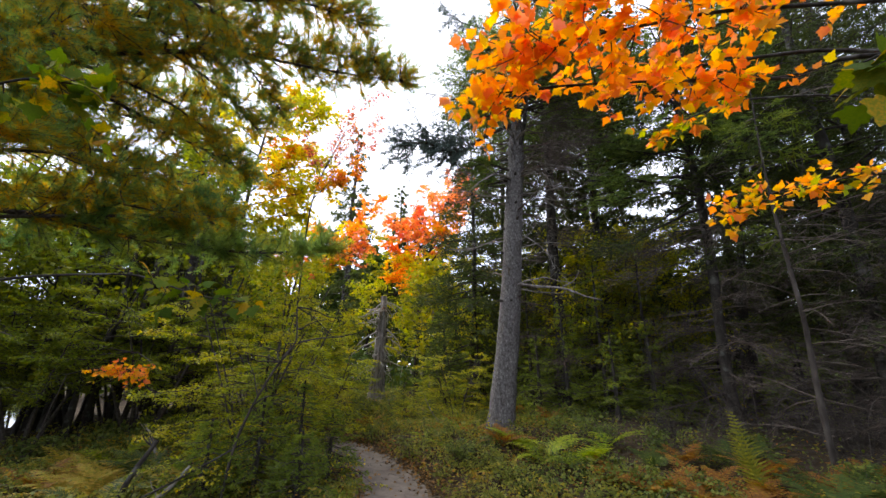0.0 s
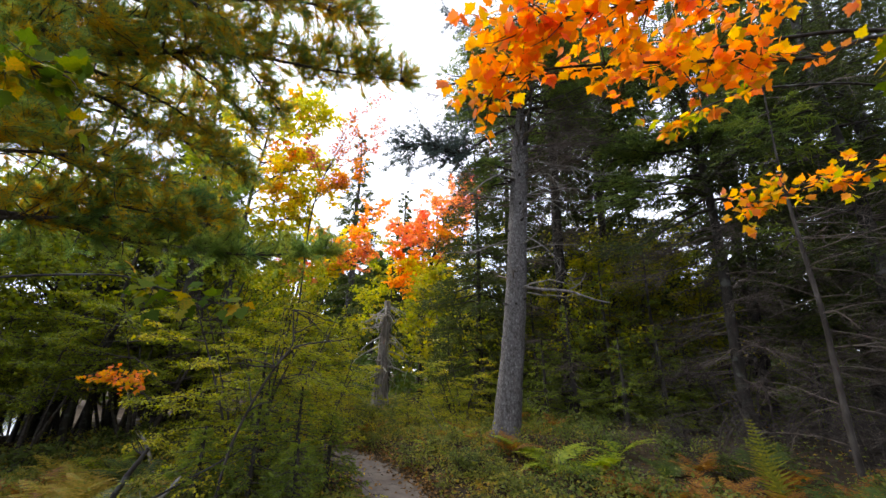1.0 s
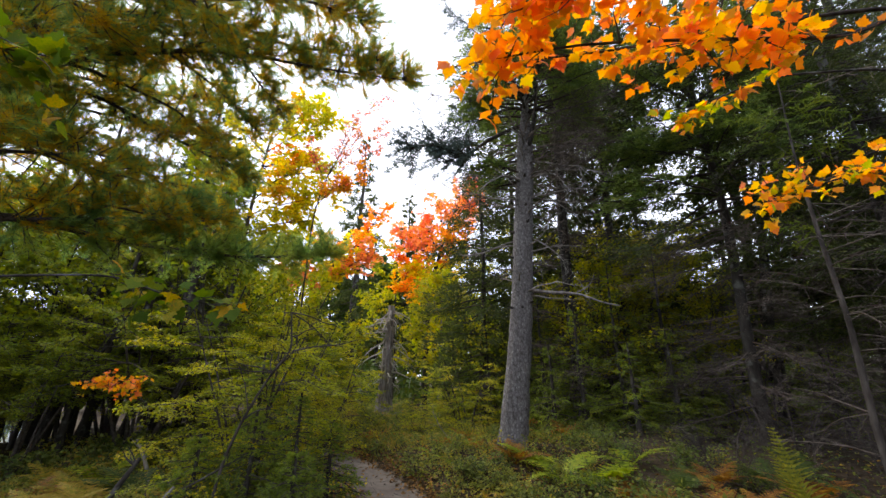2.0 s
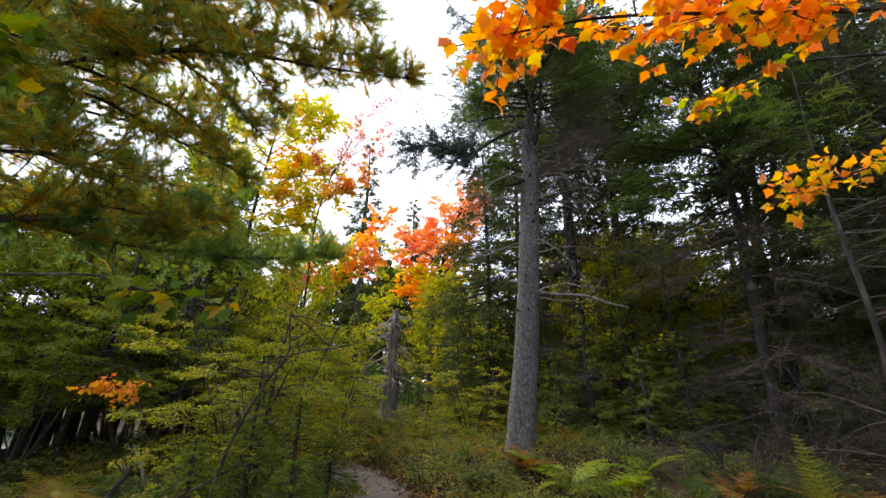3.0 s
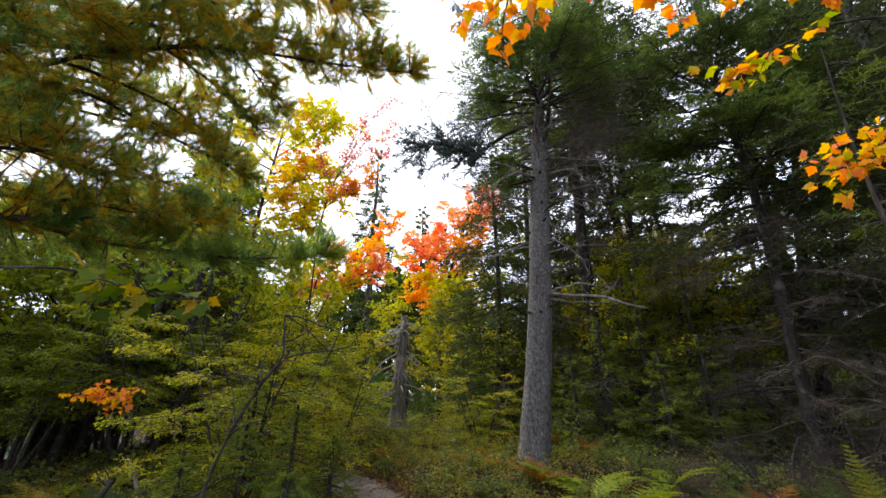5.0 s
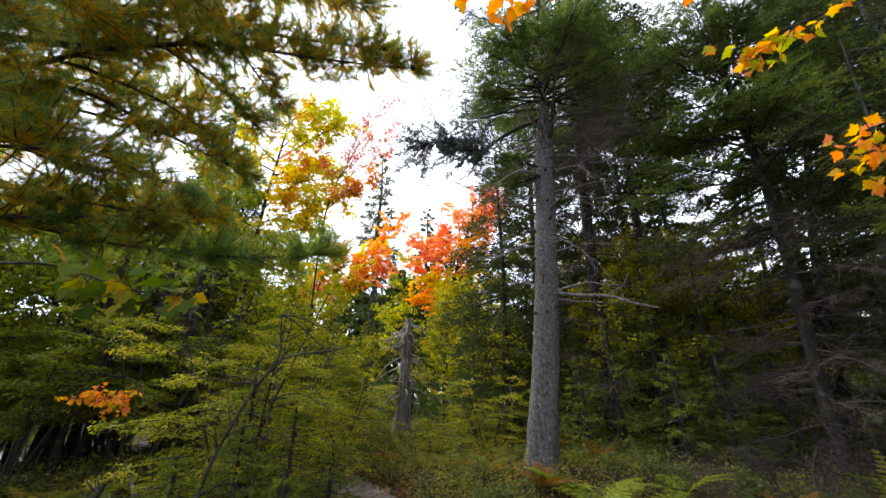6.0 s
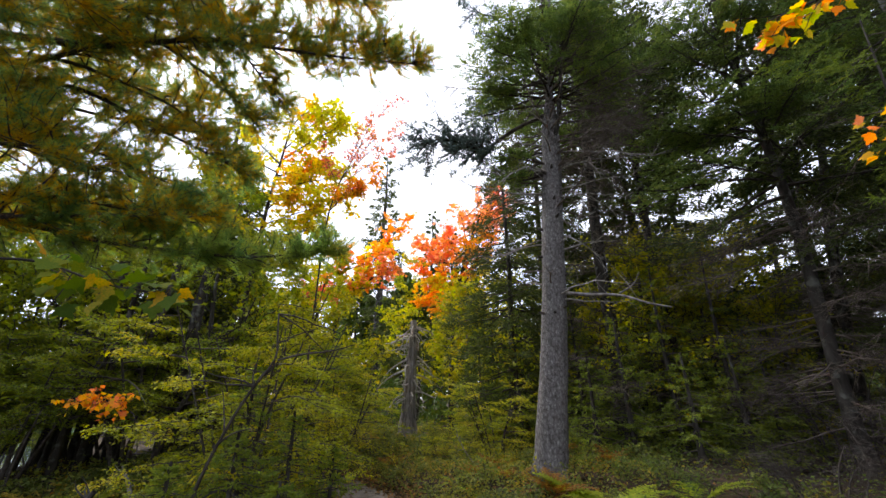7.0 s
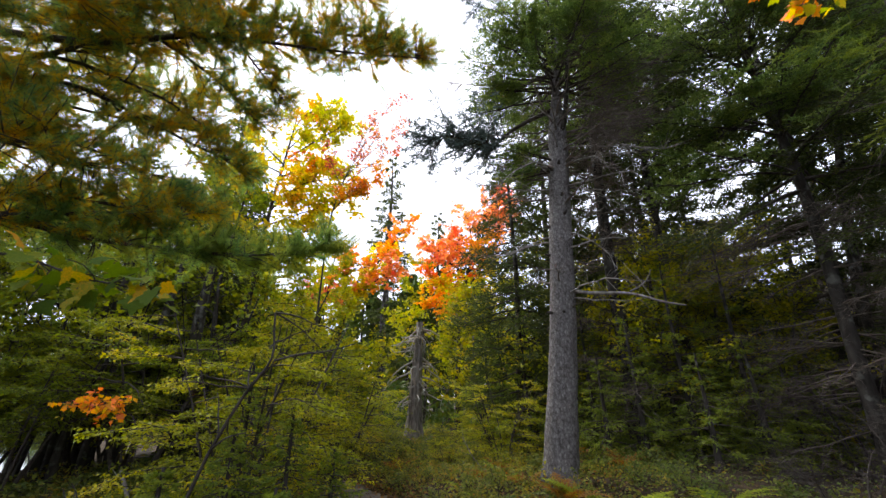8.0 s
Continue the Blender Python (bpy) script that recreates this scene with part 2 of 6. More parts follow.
M_LITTER = leaf_mat("leaf_litter", [(0.0, (0.06, 0.036, 0.018)), (0.5, (0.13, 0.075, 0.028)), (0.8, (0.24, 0.12, 0.03)), (1.0, (0.4, 0.2, 0.03))], 0.2, 1.0, 0.15)
M_FAR = leaf_mat("far_foliage", [(0.0, (0.035, 0.06, 0.014)), (0.5, (0.065, 0.1, 0.018)), (0.8, (0.13, 0.14, 0.02)), (1.0, (0.3, 0.22, 0.02))], 0.65, 0.16, 0.3)
M_GROUND = soil_mat("forest_floor", [(0.3, (0.018, 0.013, 0.009)), (0.5, (0.042, 0.03, 0.019)), (0.62, (0.068, 0.047, 0.027)), (0.75, (0.105, 0.07, 0.037))], 9, 0.8)
M_TRAIL = soil_mat("packed_dirt", [(0.3, (0.1, 0.08, 0.066)), (0.5, (0.16, 0.132, 0.11)), (0.7, (0.23, 0.195, 0.165))], 9, 0.3)
M_WATER, _nt, _b, _o = base_mat("lake_water")
_b.inputs["Base Color"].default_value = (0.02, 0.03, 0.035, 1)
_b.inputs["Roughness"].default_value = 0.06

# ---- mesh tools ----
rng = np.random.default_rng(11)


def reseed(k):
    """Each builder draws from its own row of random numbers."""
    global rng
    rng = np.random.default_rng(k)


def unit(a):
    return a / np.maximum(np.linalg.norm(a, axis=-1, keepdims=True), 1e-9)


def build_mesh(name, V, F, mat, smooth=False):
    """A mesh of quads, or of triangles, from arrays."""
    V, F = np.asarray(V, np.float32), np.asarray(F, np.int32)
    me = bpy.data.meshes.new(name)
    me.vertices.add(len(V))
    me.vertices.foreach_set("co", V.ravel())
    me.loops.add(F.size)
    me.loops.foreach_set("vertex_index", F.ravel())
    me.polygons.add(len(F))
    me.polygons.foreach_set("loop_start", np.arange(0, F.size, F.shape[1], dtype=np.int32))
    if smooth:
        me.polygons.foreach_set("use_smooth", np.ones(len(F), bool))
    me.update(calc_edges=True)
    me.materials.append(mat)
    return me


def part(name, geo, mat, parent, label="", smooth=False):
    V, F = geo
    ob = new(name, build_mesh(name, V, F, mat, smooth))
    ob.parent = parent
    return tagged(ob, label)


def thing(name, at, label, category, group="", kind=""):
    ob = new(name)
    ob.empty_display_size = 0.2
    ob.location = at
    return tagged(ob, label, category, group, kind)


def merge(parts):
    Vs, Fs, n = [], [], 0
    for V, F in parts:
        Vs.append(V)
        Fs.append(F + n)
        n += len(V)
    return np.concatenate(Vs), np.concatenate(Fs)


def tube(pts, radii, sides=6, rough=0.0):
    """A tapered limb along a line of points."""
    pts, radii = np.asarray(pts, float), np.asarray(radii, float)
    n = len(pts)
    tan = unit(np.gradient(pts, axis=0))
    ref = np.array([1.0, 0, 0]) if abs(tan[0][2]) > 0.7 else np.array([0, 0, 1.0])
    u = unit(np.cross(tan, ref))
    v = np.cross(tan, u)
    ang = np.arange(sides) * 2 * np.pi / sides
    ring = np.cos(ang)[None, :, None] * u[:, None] + np.sin(ang)[None, :, None] * v[:, None]
    r = radii[:, None] * (1 + rough * rng.normal(size=(n, sides)))
    V = (pts[:, None] + ring * r[..., None]).reshape(-1, 3)
    i, j = np.meshgrid(np.arange(n - 1), np.arange(sides), indexing="ij")
    k = (j + 1) % sides
    F = np.stack([i * sides + j, i * sides + k, (i + 1) * sides + k, (i + 1) * sides + j], -1).reshape(-1, 4)
    return V, F


def sticks(S, E, r0, r1):
    """Many thin three-sided twigs at once."""
    S, E = np.asarray(S, float), np.asarray(E, float)
    d = unit(E - S)
    u = unit(np.cross(d, rng.normal(size=d.shape)))
    v = np.cross(d, u)
    n = len(S)
    ring = [u, -0.5 * u + 0.866 * v, -0.5 * u - 0.866 * v]
    r0, r1 = np.broadcast_to(r0, n)[:, None], np.broadcast_to(r1, n)[:, None]
    V = np.stack([S + r0 * q for q in ring] + [E + r1 * q for q in ring], 1).reshape(-1, 3)
    b = np.arange(n)[:, None] * 6
    F = np.stack([np.concatenate([b + j, b + (j + 1) % 3, b + 3 + (j + 1) % 3, b + 3 + j], 1) for j in range(3)], 1).reshape(-1, 4)
    return V, F


def needles(P, D, length, width, quad=False):
    """Flat tapered needles or needle clumps, a triangle each, or a quad."""
    D = unit(D)
    n = len(P)
    w = unit(np.cross(D, rng.normal(size=D.shape))) * (np.broadcast_to(width, n)[:, None] * 0.5)
    L = np.broadcast_to(length, n)[:, None]
    if quad:
        V = np.stack([P - w, P + w, P + D * L + w * 0.35, P + D * L - w * 0.35], 1).reshape(-1, 3)
        return V, np.arange(n * 4).reshape(-1, 4)
    V = np.stack([P - w * 1.3, P + w * 1.3, P + D * L], 1).reshape(-1, 3)
    return V, np.arange(n * 3).reshape(-1, 3)


def leaves(P, A, N, L, ratio=0.6, fold=0.18, simple=False):
    """Ovate leaves folded along the midrib: two quads each, or one where they are small."""
    A = unit(A)
    B = unit(np.cross(N, A))
    U = np.cross(A, B)
    n = len(P)
    L = np.broadcast_to(L, n)[:, None]
    W = L * ratio * 0.5
    rise = W * fold * 2
    droop = -L * 0.12
    if simple:
        V = np.stack([P, P + A * L * 0.45 + B * W + U * rise, P + A * L + U * droop, P + A * L * 0.45 - B * W + U * rise], 1).reshape(-1, 3)
        return V, np.arange(n * 4).reshape(-1, 4)
    pts = [P, P + A * L * 0.3 + B * W * 0.9 + U * rise, P + A * L * 0.65 + B * W * 0.8 + U * rise, P + A * L + U * droop,
           P + A * L * 0.65 - B * W * 0.8 + U * rise, P + A * L * 0.3 - B * W * 0.9 + U * rise]
    V = np.stack(pts, 1).reshape(-1, 3)
    q = np.arange(n)[:, None] * 6
    return V, np.concatenate([q + [0, 1, 2, 3], q + [0, 3, 4, 5]], 0)


def bend(pts, n=14):
    """A smooth line through a few points."""
    pts = np.asarray(pts, float)
    t = np.linspace(0, 1, len(pts))
    s = np.linspace(0, 1, n)
    out = np.stack([np.interp(s, t, pts[:, k]) for k in range(3)], 1)
    for _ in range(2):
        out[1:-1] = 0.25 * out[:-2] + 0.5 * out[1:-1] + 0.25 * out[2:]
    return out


def crooked(p, d, length, n=6, wob=0.12, sag=0.0):
    """A crooked limb from p along d."""
    d = unit(np.asarray(d, float))
    pts = [np.asarray(p, float)]
    step = length / (n - 1)
    for k in range(n - 1):
        d = unit(d + rng.normal(size=3) * wob + np.array([0, 0, -sag]))
        pts.append(pts[-1] + d * step)
    return np.array(pts)


# ---- terrain ----
TRAIL = np.array([(0.5, -14), (0.25, -6), (0.1, -2), (0.0, 0.5), (-0.2, 2.8), (-0.85, 5.3), (-1.45, 6.75), (-2.25, 7.95), (-3.5, 9.3), (-5.4, 10.6), (-8, 11.8), (-12, 13)])


def smooth_line(P, per=10):
    n = len(P)
    t, s = np.arange(n), np.linspace(0, n - 1, (n - 1) * per + 1)
    out = np.stack([np.interp(s, t, P[:, k]) for k in range(2)], 1)
    for _ in range(12):
        out[1:-1] = 0.25 * out[:-2] + 0.5 * out[1:-1] + 0.25 * out[2:]
    return out


TRAIL_LINE = smooth_line(TRAIL)


def trail_gap(x, y):
    x, y = np.asarray(x, float), np.asarray(y, float)
    d = np.full(x.shape, 1e9)
    for px, py in TRAIL_LINE[::2]:
        d = np.minimum(d, (x - px) ** 2 + (y - py) ** 2)
    return np.sqrt(d)


def sstep(a, b, x):
    t = np.clip((np.asarray(x, float) - a) / (b - a), 0, 1)
    return t * t * (3 - 2 * t)


def ground_z(x, y):
    x, y = np.asarray(x, float), np.asarray(y, float)
    z = 0.42 * np.exp(-((x - 1.3) ** 2 + (y - 8.6) ** 2) / 6.5)
    z = z + 0.34 * sstep(0.6, 4.5, x) * sstep(-2, 4, y)
    z = z - 0.95 * sstep(9, 18, -x) * (1 - sstep(0, 12, y + x))
    z = z + 0.05 * np.sin(1.7 * x + 0.6 * y) * np.cos(1.3 * y - 0.8 * x) + 0.03 * np.sin(4.1 * x) * np.sin(3.7 * y + 1)
    g = trail_gap(x, y)
    flat = 1 - sstep(0.4, 1.3, g)
    return z * (1 - flat) + flat * (0.02 * np.sin(0.9 * y) - 0.05)


def ground_at(x, y):
    return float(ground_z(np.array([x]), np.array([y]))[0])


def build_terrain():
    u = np.linspace(-1, 1, 201)
    gx = 14 * u + 40 * u ** 3 + 900 * u ** 9
    gy = gx + 5
    X, Y = np.meshgrid(gx, gy, indexing="ij")
    Z = ground_z(X, Y)
    n = len(u)
    V = np.stack([X, Y, Z], -1).reshape(-1, 3)
    i, j = np.meshgrid(np.arange(n - 1), np.arange(n - 1), indexing="ij")
    F = np.stack([i * n + j, (i + 1) * n + j, (i + 1) * n + j + 1, i * n + j + 1], -1).reshape(-1, 4)
    g = new("ground", build_mesh("ground", V, F, M_GROUND, True))
    tagged(g, "brown forest floor of humus and leaf litter", "ground", kind="structure")
    # trail strip
    L = TRAIL_LINE
    tan = unit(np.gradient(L, axis=0))
    nor = np.stack([tan[:, 1], -tan[:, 0]], 1)
    across = np.linspace(-1, 1, 9)
    half = 0.5 + 0.05 * np.sin(np.arange(len(L)) * 0.9) + 0.03 * rng.normal(size=len(L))
    P = L[:, None] + nor[:, None] * (across[None, :, None] * half[:, None, None])
    z = ground_z(P[..., 0], P[..., 1]) + 0.02 - 0.018 * np.abs(across)[None] ** 3 + 0.006 * rng.normal(size=P.shape[:2])
    V = np.concatenate([P, z[..., None]], -1).reshape(-1, 3)
    m, k = len(L), len(across)
    i, j = np.meshgrid(np.arange(m - 1), np.arange(k - 1), indexing="ij")
    F = np.stack([i * k + j, i * k + j + 1, (i + 1) * k + j + 1, (i + 1) * k + j], -1).reshape(-1, 4)
    t = new("trail", build_mesh("trail", V, F, M_TRAIL, True))
    tagged(t, "narrow trail of packed grey-brown dirt", "trail", kind="structure")
    # lake
    V = np.array([(-260, -60, -0.58), (-15, -60, -0.58), (-15, 13, -0.58), (-190, 178, -0.58)], float)
    w = new("lake_water", build_mesh("lake_water", V, np.array([[0, 1, 2, 3]]), M_WATER))
    tagged(w, "still pale lake beyond the trees", "lake", kind="structure")


build_terrain()


# ---- conifers ----
def bough_twigs(p, az, L, droop, density=1.0, flat=0.45, bare=0.25, lift=0.0):
    """One conifer bough: its axis, the starts and ends of its foliated twigs, and how many of them are side branches."""
    out = np.array([math.cos(az), math.sin(az), 0.0])
    side = np.array([-out[1], out[0], 0.0])
    s = np.linspace(0, 1, 7)
    axis = p + out * (L * s)[:, None] + np.array([0, 0, 1.0]) * (L * (lift * s - droop * s ** 1.3 + 0.35 * droop * s ** 3))[:, None]
    axis += rng.normal(size=axis.shape) * 0.02 * L * s[:, None]
    n = max(5, int(7 * L * density) + 4)
    u = np.repeat(bare + (1 - bare) * np.sort(rng.random(n)), 2)
    k = np.minimum((u * 6).astype(int), 5)
    A = axis[k] + (axis[k + 1] - axis[k]) * (u * 6 - k)[:, None]
    sg = np.tile([-1.0, 1.0], n)
    l = L * (0.42 * (1 - u) + 0.1) * rng.uniform(0.6, 1.15, 2 * n)
    D = out * rng.uniform(0.45, 0.9, (2 * n, 1)) + side * (sg * rng.uniform(0.45, 0.9, 2 * n))[:, None] + np.array([0, 0, 1.0]) * rng.uniform(-0.65, 0.3, (2 * n, 1))
    D = unit(D)
    B = A + D * l[:, None] + np.array([0, 0, -0.12]) * l[:, None]
    m = np.maximum(1, (l / 0.17).astype(int)) * 2
    i = np.repeat(np.arange(2 * n), m)
    v = rng.uniform(0.15, 1.0, len(i))[:, None]
    b = A[i] + (B - A)[i] * v
    d2 = D[i] * 0.7 + np.cross(D[i], (0, 0, 1)) * rng.choice([-1.0, 1.0], (len(i), 1)) * rng.uniform(0.4, 0.9, (len(i), 1)) + rng.normal(size=(len(i), 3)) * flat
    e = b + unit(d2) * (np.minimum(l[i] * 0.45, 0.2) * rng.uniform(0.7, 1.2, len(i)))[:, None]
    S = np.concatenate([A, axis[5:6], b])
    E = np.concatenate([B, axis[6:7] + (axis[6:7] - axis[5:6]) * 0.4, e])
    return axis, S, E, 2 * n + 1


def spruce_bough(p, az, L, lift=0.15, droop=0.35, bare=0.3, gaps=0.18):
    """A layered spruce bough: sweeping axis with upturned tip, side branches, and short needle shoots."""
    out = np.array([math.cos(az), math.sin(az), 0.0])
    side = np.array([-out[1], out[0], 0.0])
    up = np.array([0, 0, 1.0])
    s = np.linspace(0, 1, 9)
    axis = p + out * (L * s)[:, None] + up * (L * (lift * s - droop * s ** 1.8 + 0.45 * droop * s ** 4))[:, None]
    axis[1:] += np.cumsum(rng.normal(size=(8, 3)), 0) * 0.008 * L
    n = max(4, int((1 - bare) * L / 0.075))
    u = np.repeat(bare + (0.98 - bare) * (np.arange(n) + rng.random(n) * 0.7) / n, 2)
    k = np.minimum((u * 8).astype(int), 7)
    A = axis[k] + (axis[k + 1] - axis[k]) * (u * 8 - k)[:, None]
    sg = np.tile([-1.0, 1.0], n)
    keep = rng.random(2 * n) > gaps
    A, u, sg = A[keep], u[keep], sg[keep]
    l = np.minimum(0.6 * L * (1 - u) ** 0.7 + 0.1, 0.8) * rng.uniform(0.55, 1.15, len(u))
    tan = unit(axis[-1] - axis[-4])
    D = unit(tan * rng.uniform(0.5, 0.9, (len(u), 1)) + side * (sg * rng.uniform(0.6, 1.0, len(u)))[:, None] + up * rng.uniform(-0.35, 0.1, (len(u), 1)))
    B = A + D * l[:, None]
    m = np.maximum(4, (l / 0.024).astype(int))
    i = np.repeat(np.arange(len(u)), m)
    v = rng.uniform(0.12, 1.0, len(i))[:, None]
    b = A[i] + (B - A)[i] * v - up * (0.12 * l[i, None] * v ** 2)
    d2 = D[i] * 0.75 + unit(np.cross(D[i], up)) * rng.choice([-1.0, 1.0], (len(i), 1)) * rng.uniform(0.3, 0.9, (len(i), 1)) + up * rng.uniform(-0.2, 0.4, (len(i), 1))
    e = b + unit(d2) * rng.uniform(0.06, 0.15, (len(i), 1)) * (1.15 - 0.5 * v)
    tip = axis[-1:] + (axis[-1:] - axis[-2:-1]) * 0.5
    return axis, np.concatenate([A, axis[-1:], b]), np.concatenate([B, tip, e]), len(u) + 1


def brush(S, E, per_m=70, nl=0.03, nw=0.009, spread=0.5, quad=False):
    """Needles along twigs."""
    ln = np.linalg.norm(E - S, axis=1)
    cnt = np.maximum(2, (ln * per_m + rng.random(len(ln))).astype(int))
    idx = np.repeat(np.arange(len(S)), cnt)
    u = rng.random(len(idx))[:, None]
    P = S[idx] + (E - S)[idx] * u
    D = unit((E - S)[idx]) + unit(rng.normal(size=P.shape)) * spread
    return needles(P, D, nl * rng.uniform(0.7, 1.25, len(idx)), nw, quad)


def conifer(name, at, height, r0, crown, reach, boughs, label, mat=None, bark=None, lean=(0, 0), droop=0.25, density=1.0, per_m=32, nl=0.055, nw=0.022, dead=0, dead_len=1.0, shape=1.0, group="", trunk_pts=None, flare=1.35, dense=None, sprays=0):
    """A conifer: trunk, boughs, needle crown and dead lower branches. crown: the height at which it begins."""
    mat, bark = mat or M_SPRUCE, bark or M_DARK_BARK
    t = thing(name, at, label, "tree", group)
    if trunk_pts is None:
        zz = np.linspace(-0.15, height, 18)
        f = np.clip(zz / height, 0, 1)
        tp = np.stack([lean[0] * f + 0.04 * np.sin(zz * 0.9 + r0 * 40), lean[1] * f + 0.04 * np.cos(zz * 0.7), zz], 1)
    else:
        tp = bend(trunk_pts, 30)
    zf = np.clip(tp[:, 2] / height, 0, 1)
    rr = r0 * (1 - zf) ** 0.75 + 0.012
    rr = rr * (1 + (flare - 1) * np.exp(-np.maximum(tp[:, 2], 0) / 0.35))
    part("trunk", tube(tp, rr, 12 if r0 > 0.12 else 8, 0.035), bark, t, smooth=True)

    def at_z(z):
        return np.array([np.interp(z, tp[:, 2], tp[:, k]) for k in range(3)])

    SS, EE, wood = [], [], []
    az = rng.random() * 6.28
    for k in range(boughs):
        f = (k + rng.random() * 0.8) / boughs
        z = crown + (height - crown) * f ** 0.9
        L = reach * ((1 - f) ** shape * 0.92 + 0.08) * rng.uniform(0.7, 1.12)
        az += 2.4 + rng.normal() * 0.3
        ax, S, E, nb = bough_twigs(at_z(min(z, height - 0.05)), az, L, droop * rng.uniform(0.2, 1.7), density, lift=0.25 * f)
        wood.append(tube(ax, np.linspace(0.003 + 0.011 * L, 0.002, len(ax)), 4))
        if nl < 0.1:
            wood.append(sticks(S[:nb], E[:nb], 0.0012 + 0.0014 * L, 0.001))
        SS.append(S)
        EE.append(E)
    S, E = np.concatenate(SS), np.concatenate(EE)
    tagged(part("branchwork", merge(wood), M_TWIG, t), kind="stuff")
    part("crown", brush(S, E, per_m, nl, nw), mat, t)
    # heavy bushy boughs on one side: height range, direction, fan, number, reach
    if dense:
        for k in range(dense[4]):
            z = rng.uniform(dense[0], dense[1])
            ax, S, E, nb = spruce_bough(at_z(z), dense[2] + rng.uniform(-1, 1) * dense[3], dense[5] * rng.uniform(0.7, 1.1), 0.1, rng.uniform(0.15, 0.45), 0.4)
            limb = part("limb", merge([tube(ax, np.linspace(0.028, 0.005, len(ax)), 5), sticks(S[:nb], E[:nb], 0.004, 0.0015)]), M_TWIG, t)
            part("foliage", brush(S[nb:], E[nb:], 80, 0.026, 0.017, 0.7), M_SPRUCE_LIT, limb)
    for k in range(dead):
        z = rng.uniform(0.15, 1.0) * crown
        a = rng.random() * 6.28
        p = at_z(z)
        L = dead_len * rng.uniform(0.4, 1.2)
        ax = crooked(p, (math.cos(a), math.sin(a), rng.uniform(-0.25, 0.2)), L, 6, 0.12, 0.03)
        geo = [tube(ax, np.linspace(0.016, 0.004, 6), 4)]
        m = int(10 + 22 * L)
        i = rng.integers(1, 6, m)
        s = ax[i]
        e = s + unit(rng.normal(size=(m, 3)) * (1, 1, 0.5) + unit(ax[-1] - ax[0]) * 0.7) * (L * rng.uniform(0.12, 0.4, (m, 1)))
        geo.append(sticks(s, e, 0.004, 0.0015))
        j = rng.integers(0, m, 2 * m)
        s2 = s[j] + (e - s)[j] * rng.uniform(0.2, 1, (2 * m, 1))
        geo.append(sticks(s2, s2 + unit(rng.normal(size=(2 * m, 3))) * (L * rng.uniform(0.05, 0.16, (2 * m, 1))), 0.002, 0.001))
        part("dead_branch", merge(geo), M_DEADTWIG, t)
    # drooping grey sprays that have lost their needles
    for k in range(sprays):
        ax, S, E, nb = bough_twigs(at_z(rng.uniform(0.5, 4.6)), rng.uniform(-4.2, -0.6), rng.uniform(1.2, 2.4), rng.uniform(0.05, 0.5), 1.3, 0.5, 0.25)
        part("dead_branch", merge([tube(ax, np.linspace(0.014, 0.004, len(ax)), 4), sticks(S[:nb], E[:nb], 0.003, 0.0012), sticks(S[nb:], E[nb:], 0.0018, 0.0008), brush(S, E, 16, 0.07, 0.0025, quad=True)]), M_DEADTWIG, t, "bare drooping grey spray")
    return t


# ---- broadleaved trees and shrubs ----
def grow(p, d, L, r, level, wood, tips, spread=0.8, up=0.15, kids=4, wob=0.13, low=0.3, layer=0.6):
    n = 6 if level else 4
    pts = crooked(p, d, L, n, wob, -up * 0.12)
    wood.append((pts, np.linspace(r, r * 0.45, n)))
    if level == 0:
        tips.append(pts)
        return
    for k in range(kids):
        u = rng.uniform(low, 1.0) if k else 1.0
        i = min(int(u * (n - 1)), n - 2)
        q = pts[i] + (pts[i + 1] - pts[i]) * (u * (n - 1) - i)
        dd = unit(pts[-1] - pts[0]) + unit(rng.normal(size=3) * (1, 1, layer)) * spread + np.array([0, 0, up])
        grow(q, dd, L * rng.uniform(0.5, 0.75), r * 0.5, level - 1, wood, tips, spread, up, kids, wob, 0.3, layer)


def wood_mesh(wood):
    return merge([tube(p, r, 6 if r[0] > 0.03 else 4 if r[0] > 0.01 else 3) for p, r in wood])


def leafy(tips, per_tip, size, ratio=0.62, jitter=0.06, flat=0.8, simple=False):
    """Leaves along the last twigs, lying roughly level."""
    T = np.array(tips)
    n, k = len(T), T.shape[1]
    idx = np.repeat(np.arange(n), per_tip)
    u = rng.uniform(0.1, 1.0, len(idx)) * (k - 1.001)
    i = u.astype(int)
    P = T[idx, i] + (T[idx, i + 1] - T[idx, i]) * (u - i)[:, None] + rng.normal(size=(len(idx), 3)) * jitter * (1, 1, 0.5)
    A = unit(T[idx, -1] - T[idx, 0]) * 0.5 + rng.normal(size=P.shape) * (0.8, 0.8, 0.3) + np.array([0, 0, -0.15])
    N = np.array([0, 0, 1.0]) + rng.normal(size=P.shape) * flat
    return leaves(P, A, unit(N), size * rng.uniform(0.65, 1.2, len(idx)), ratio, simple=simple)


def shrub(name, at, height, stems, label, mat, size=0.045, per_tip=9, level=3, kids=4, spread=0.8, outward=0.5, group="", bark=None, category="shrub", up=0.15, low=0.3, layer=0.35, simple=False):
    t = thing(name, at, label, category, group)
    for k in range(stems):
        wood, tips = [], []
        a = k * 2.4 + rng.random()
        grow((0.08 * math.cos(a), 0.08 * math.sin(a), -0.08), (math.cos(a) * outward, math.sin(a) * outward, 1), height * 0.5, 0.012 + 0.006 * height, level, wood, tips, spread, up, kids, 0.13, low, layer)
        part("stem", wood_mesh(wood), bark or M_TWIG, t)
        part("foliage", leafy(tips, per_tip, size, flat=0.6, simple=simple), mat, t)
    return t


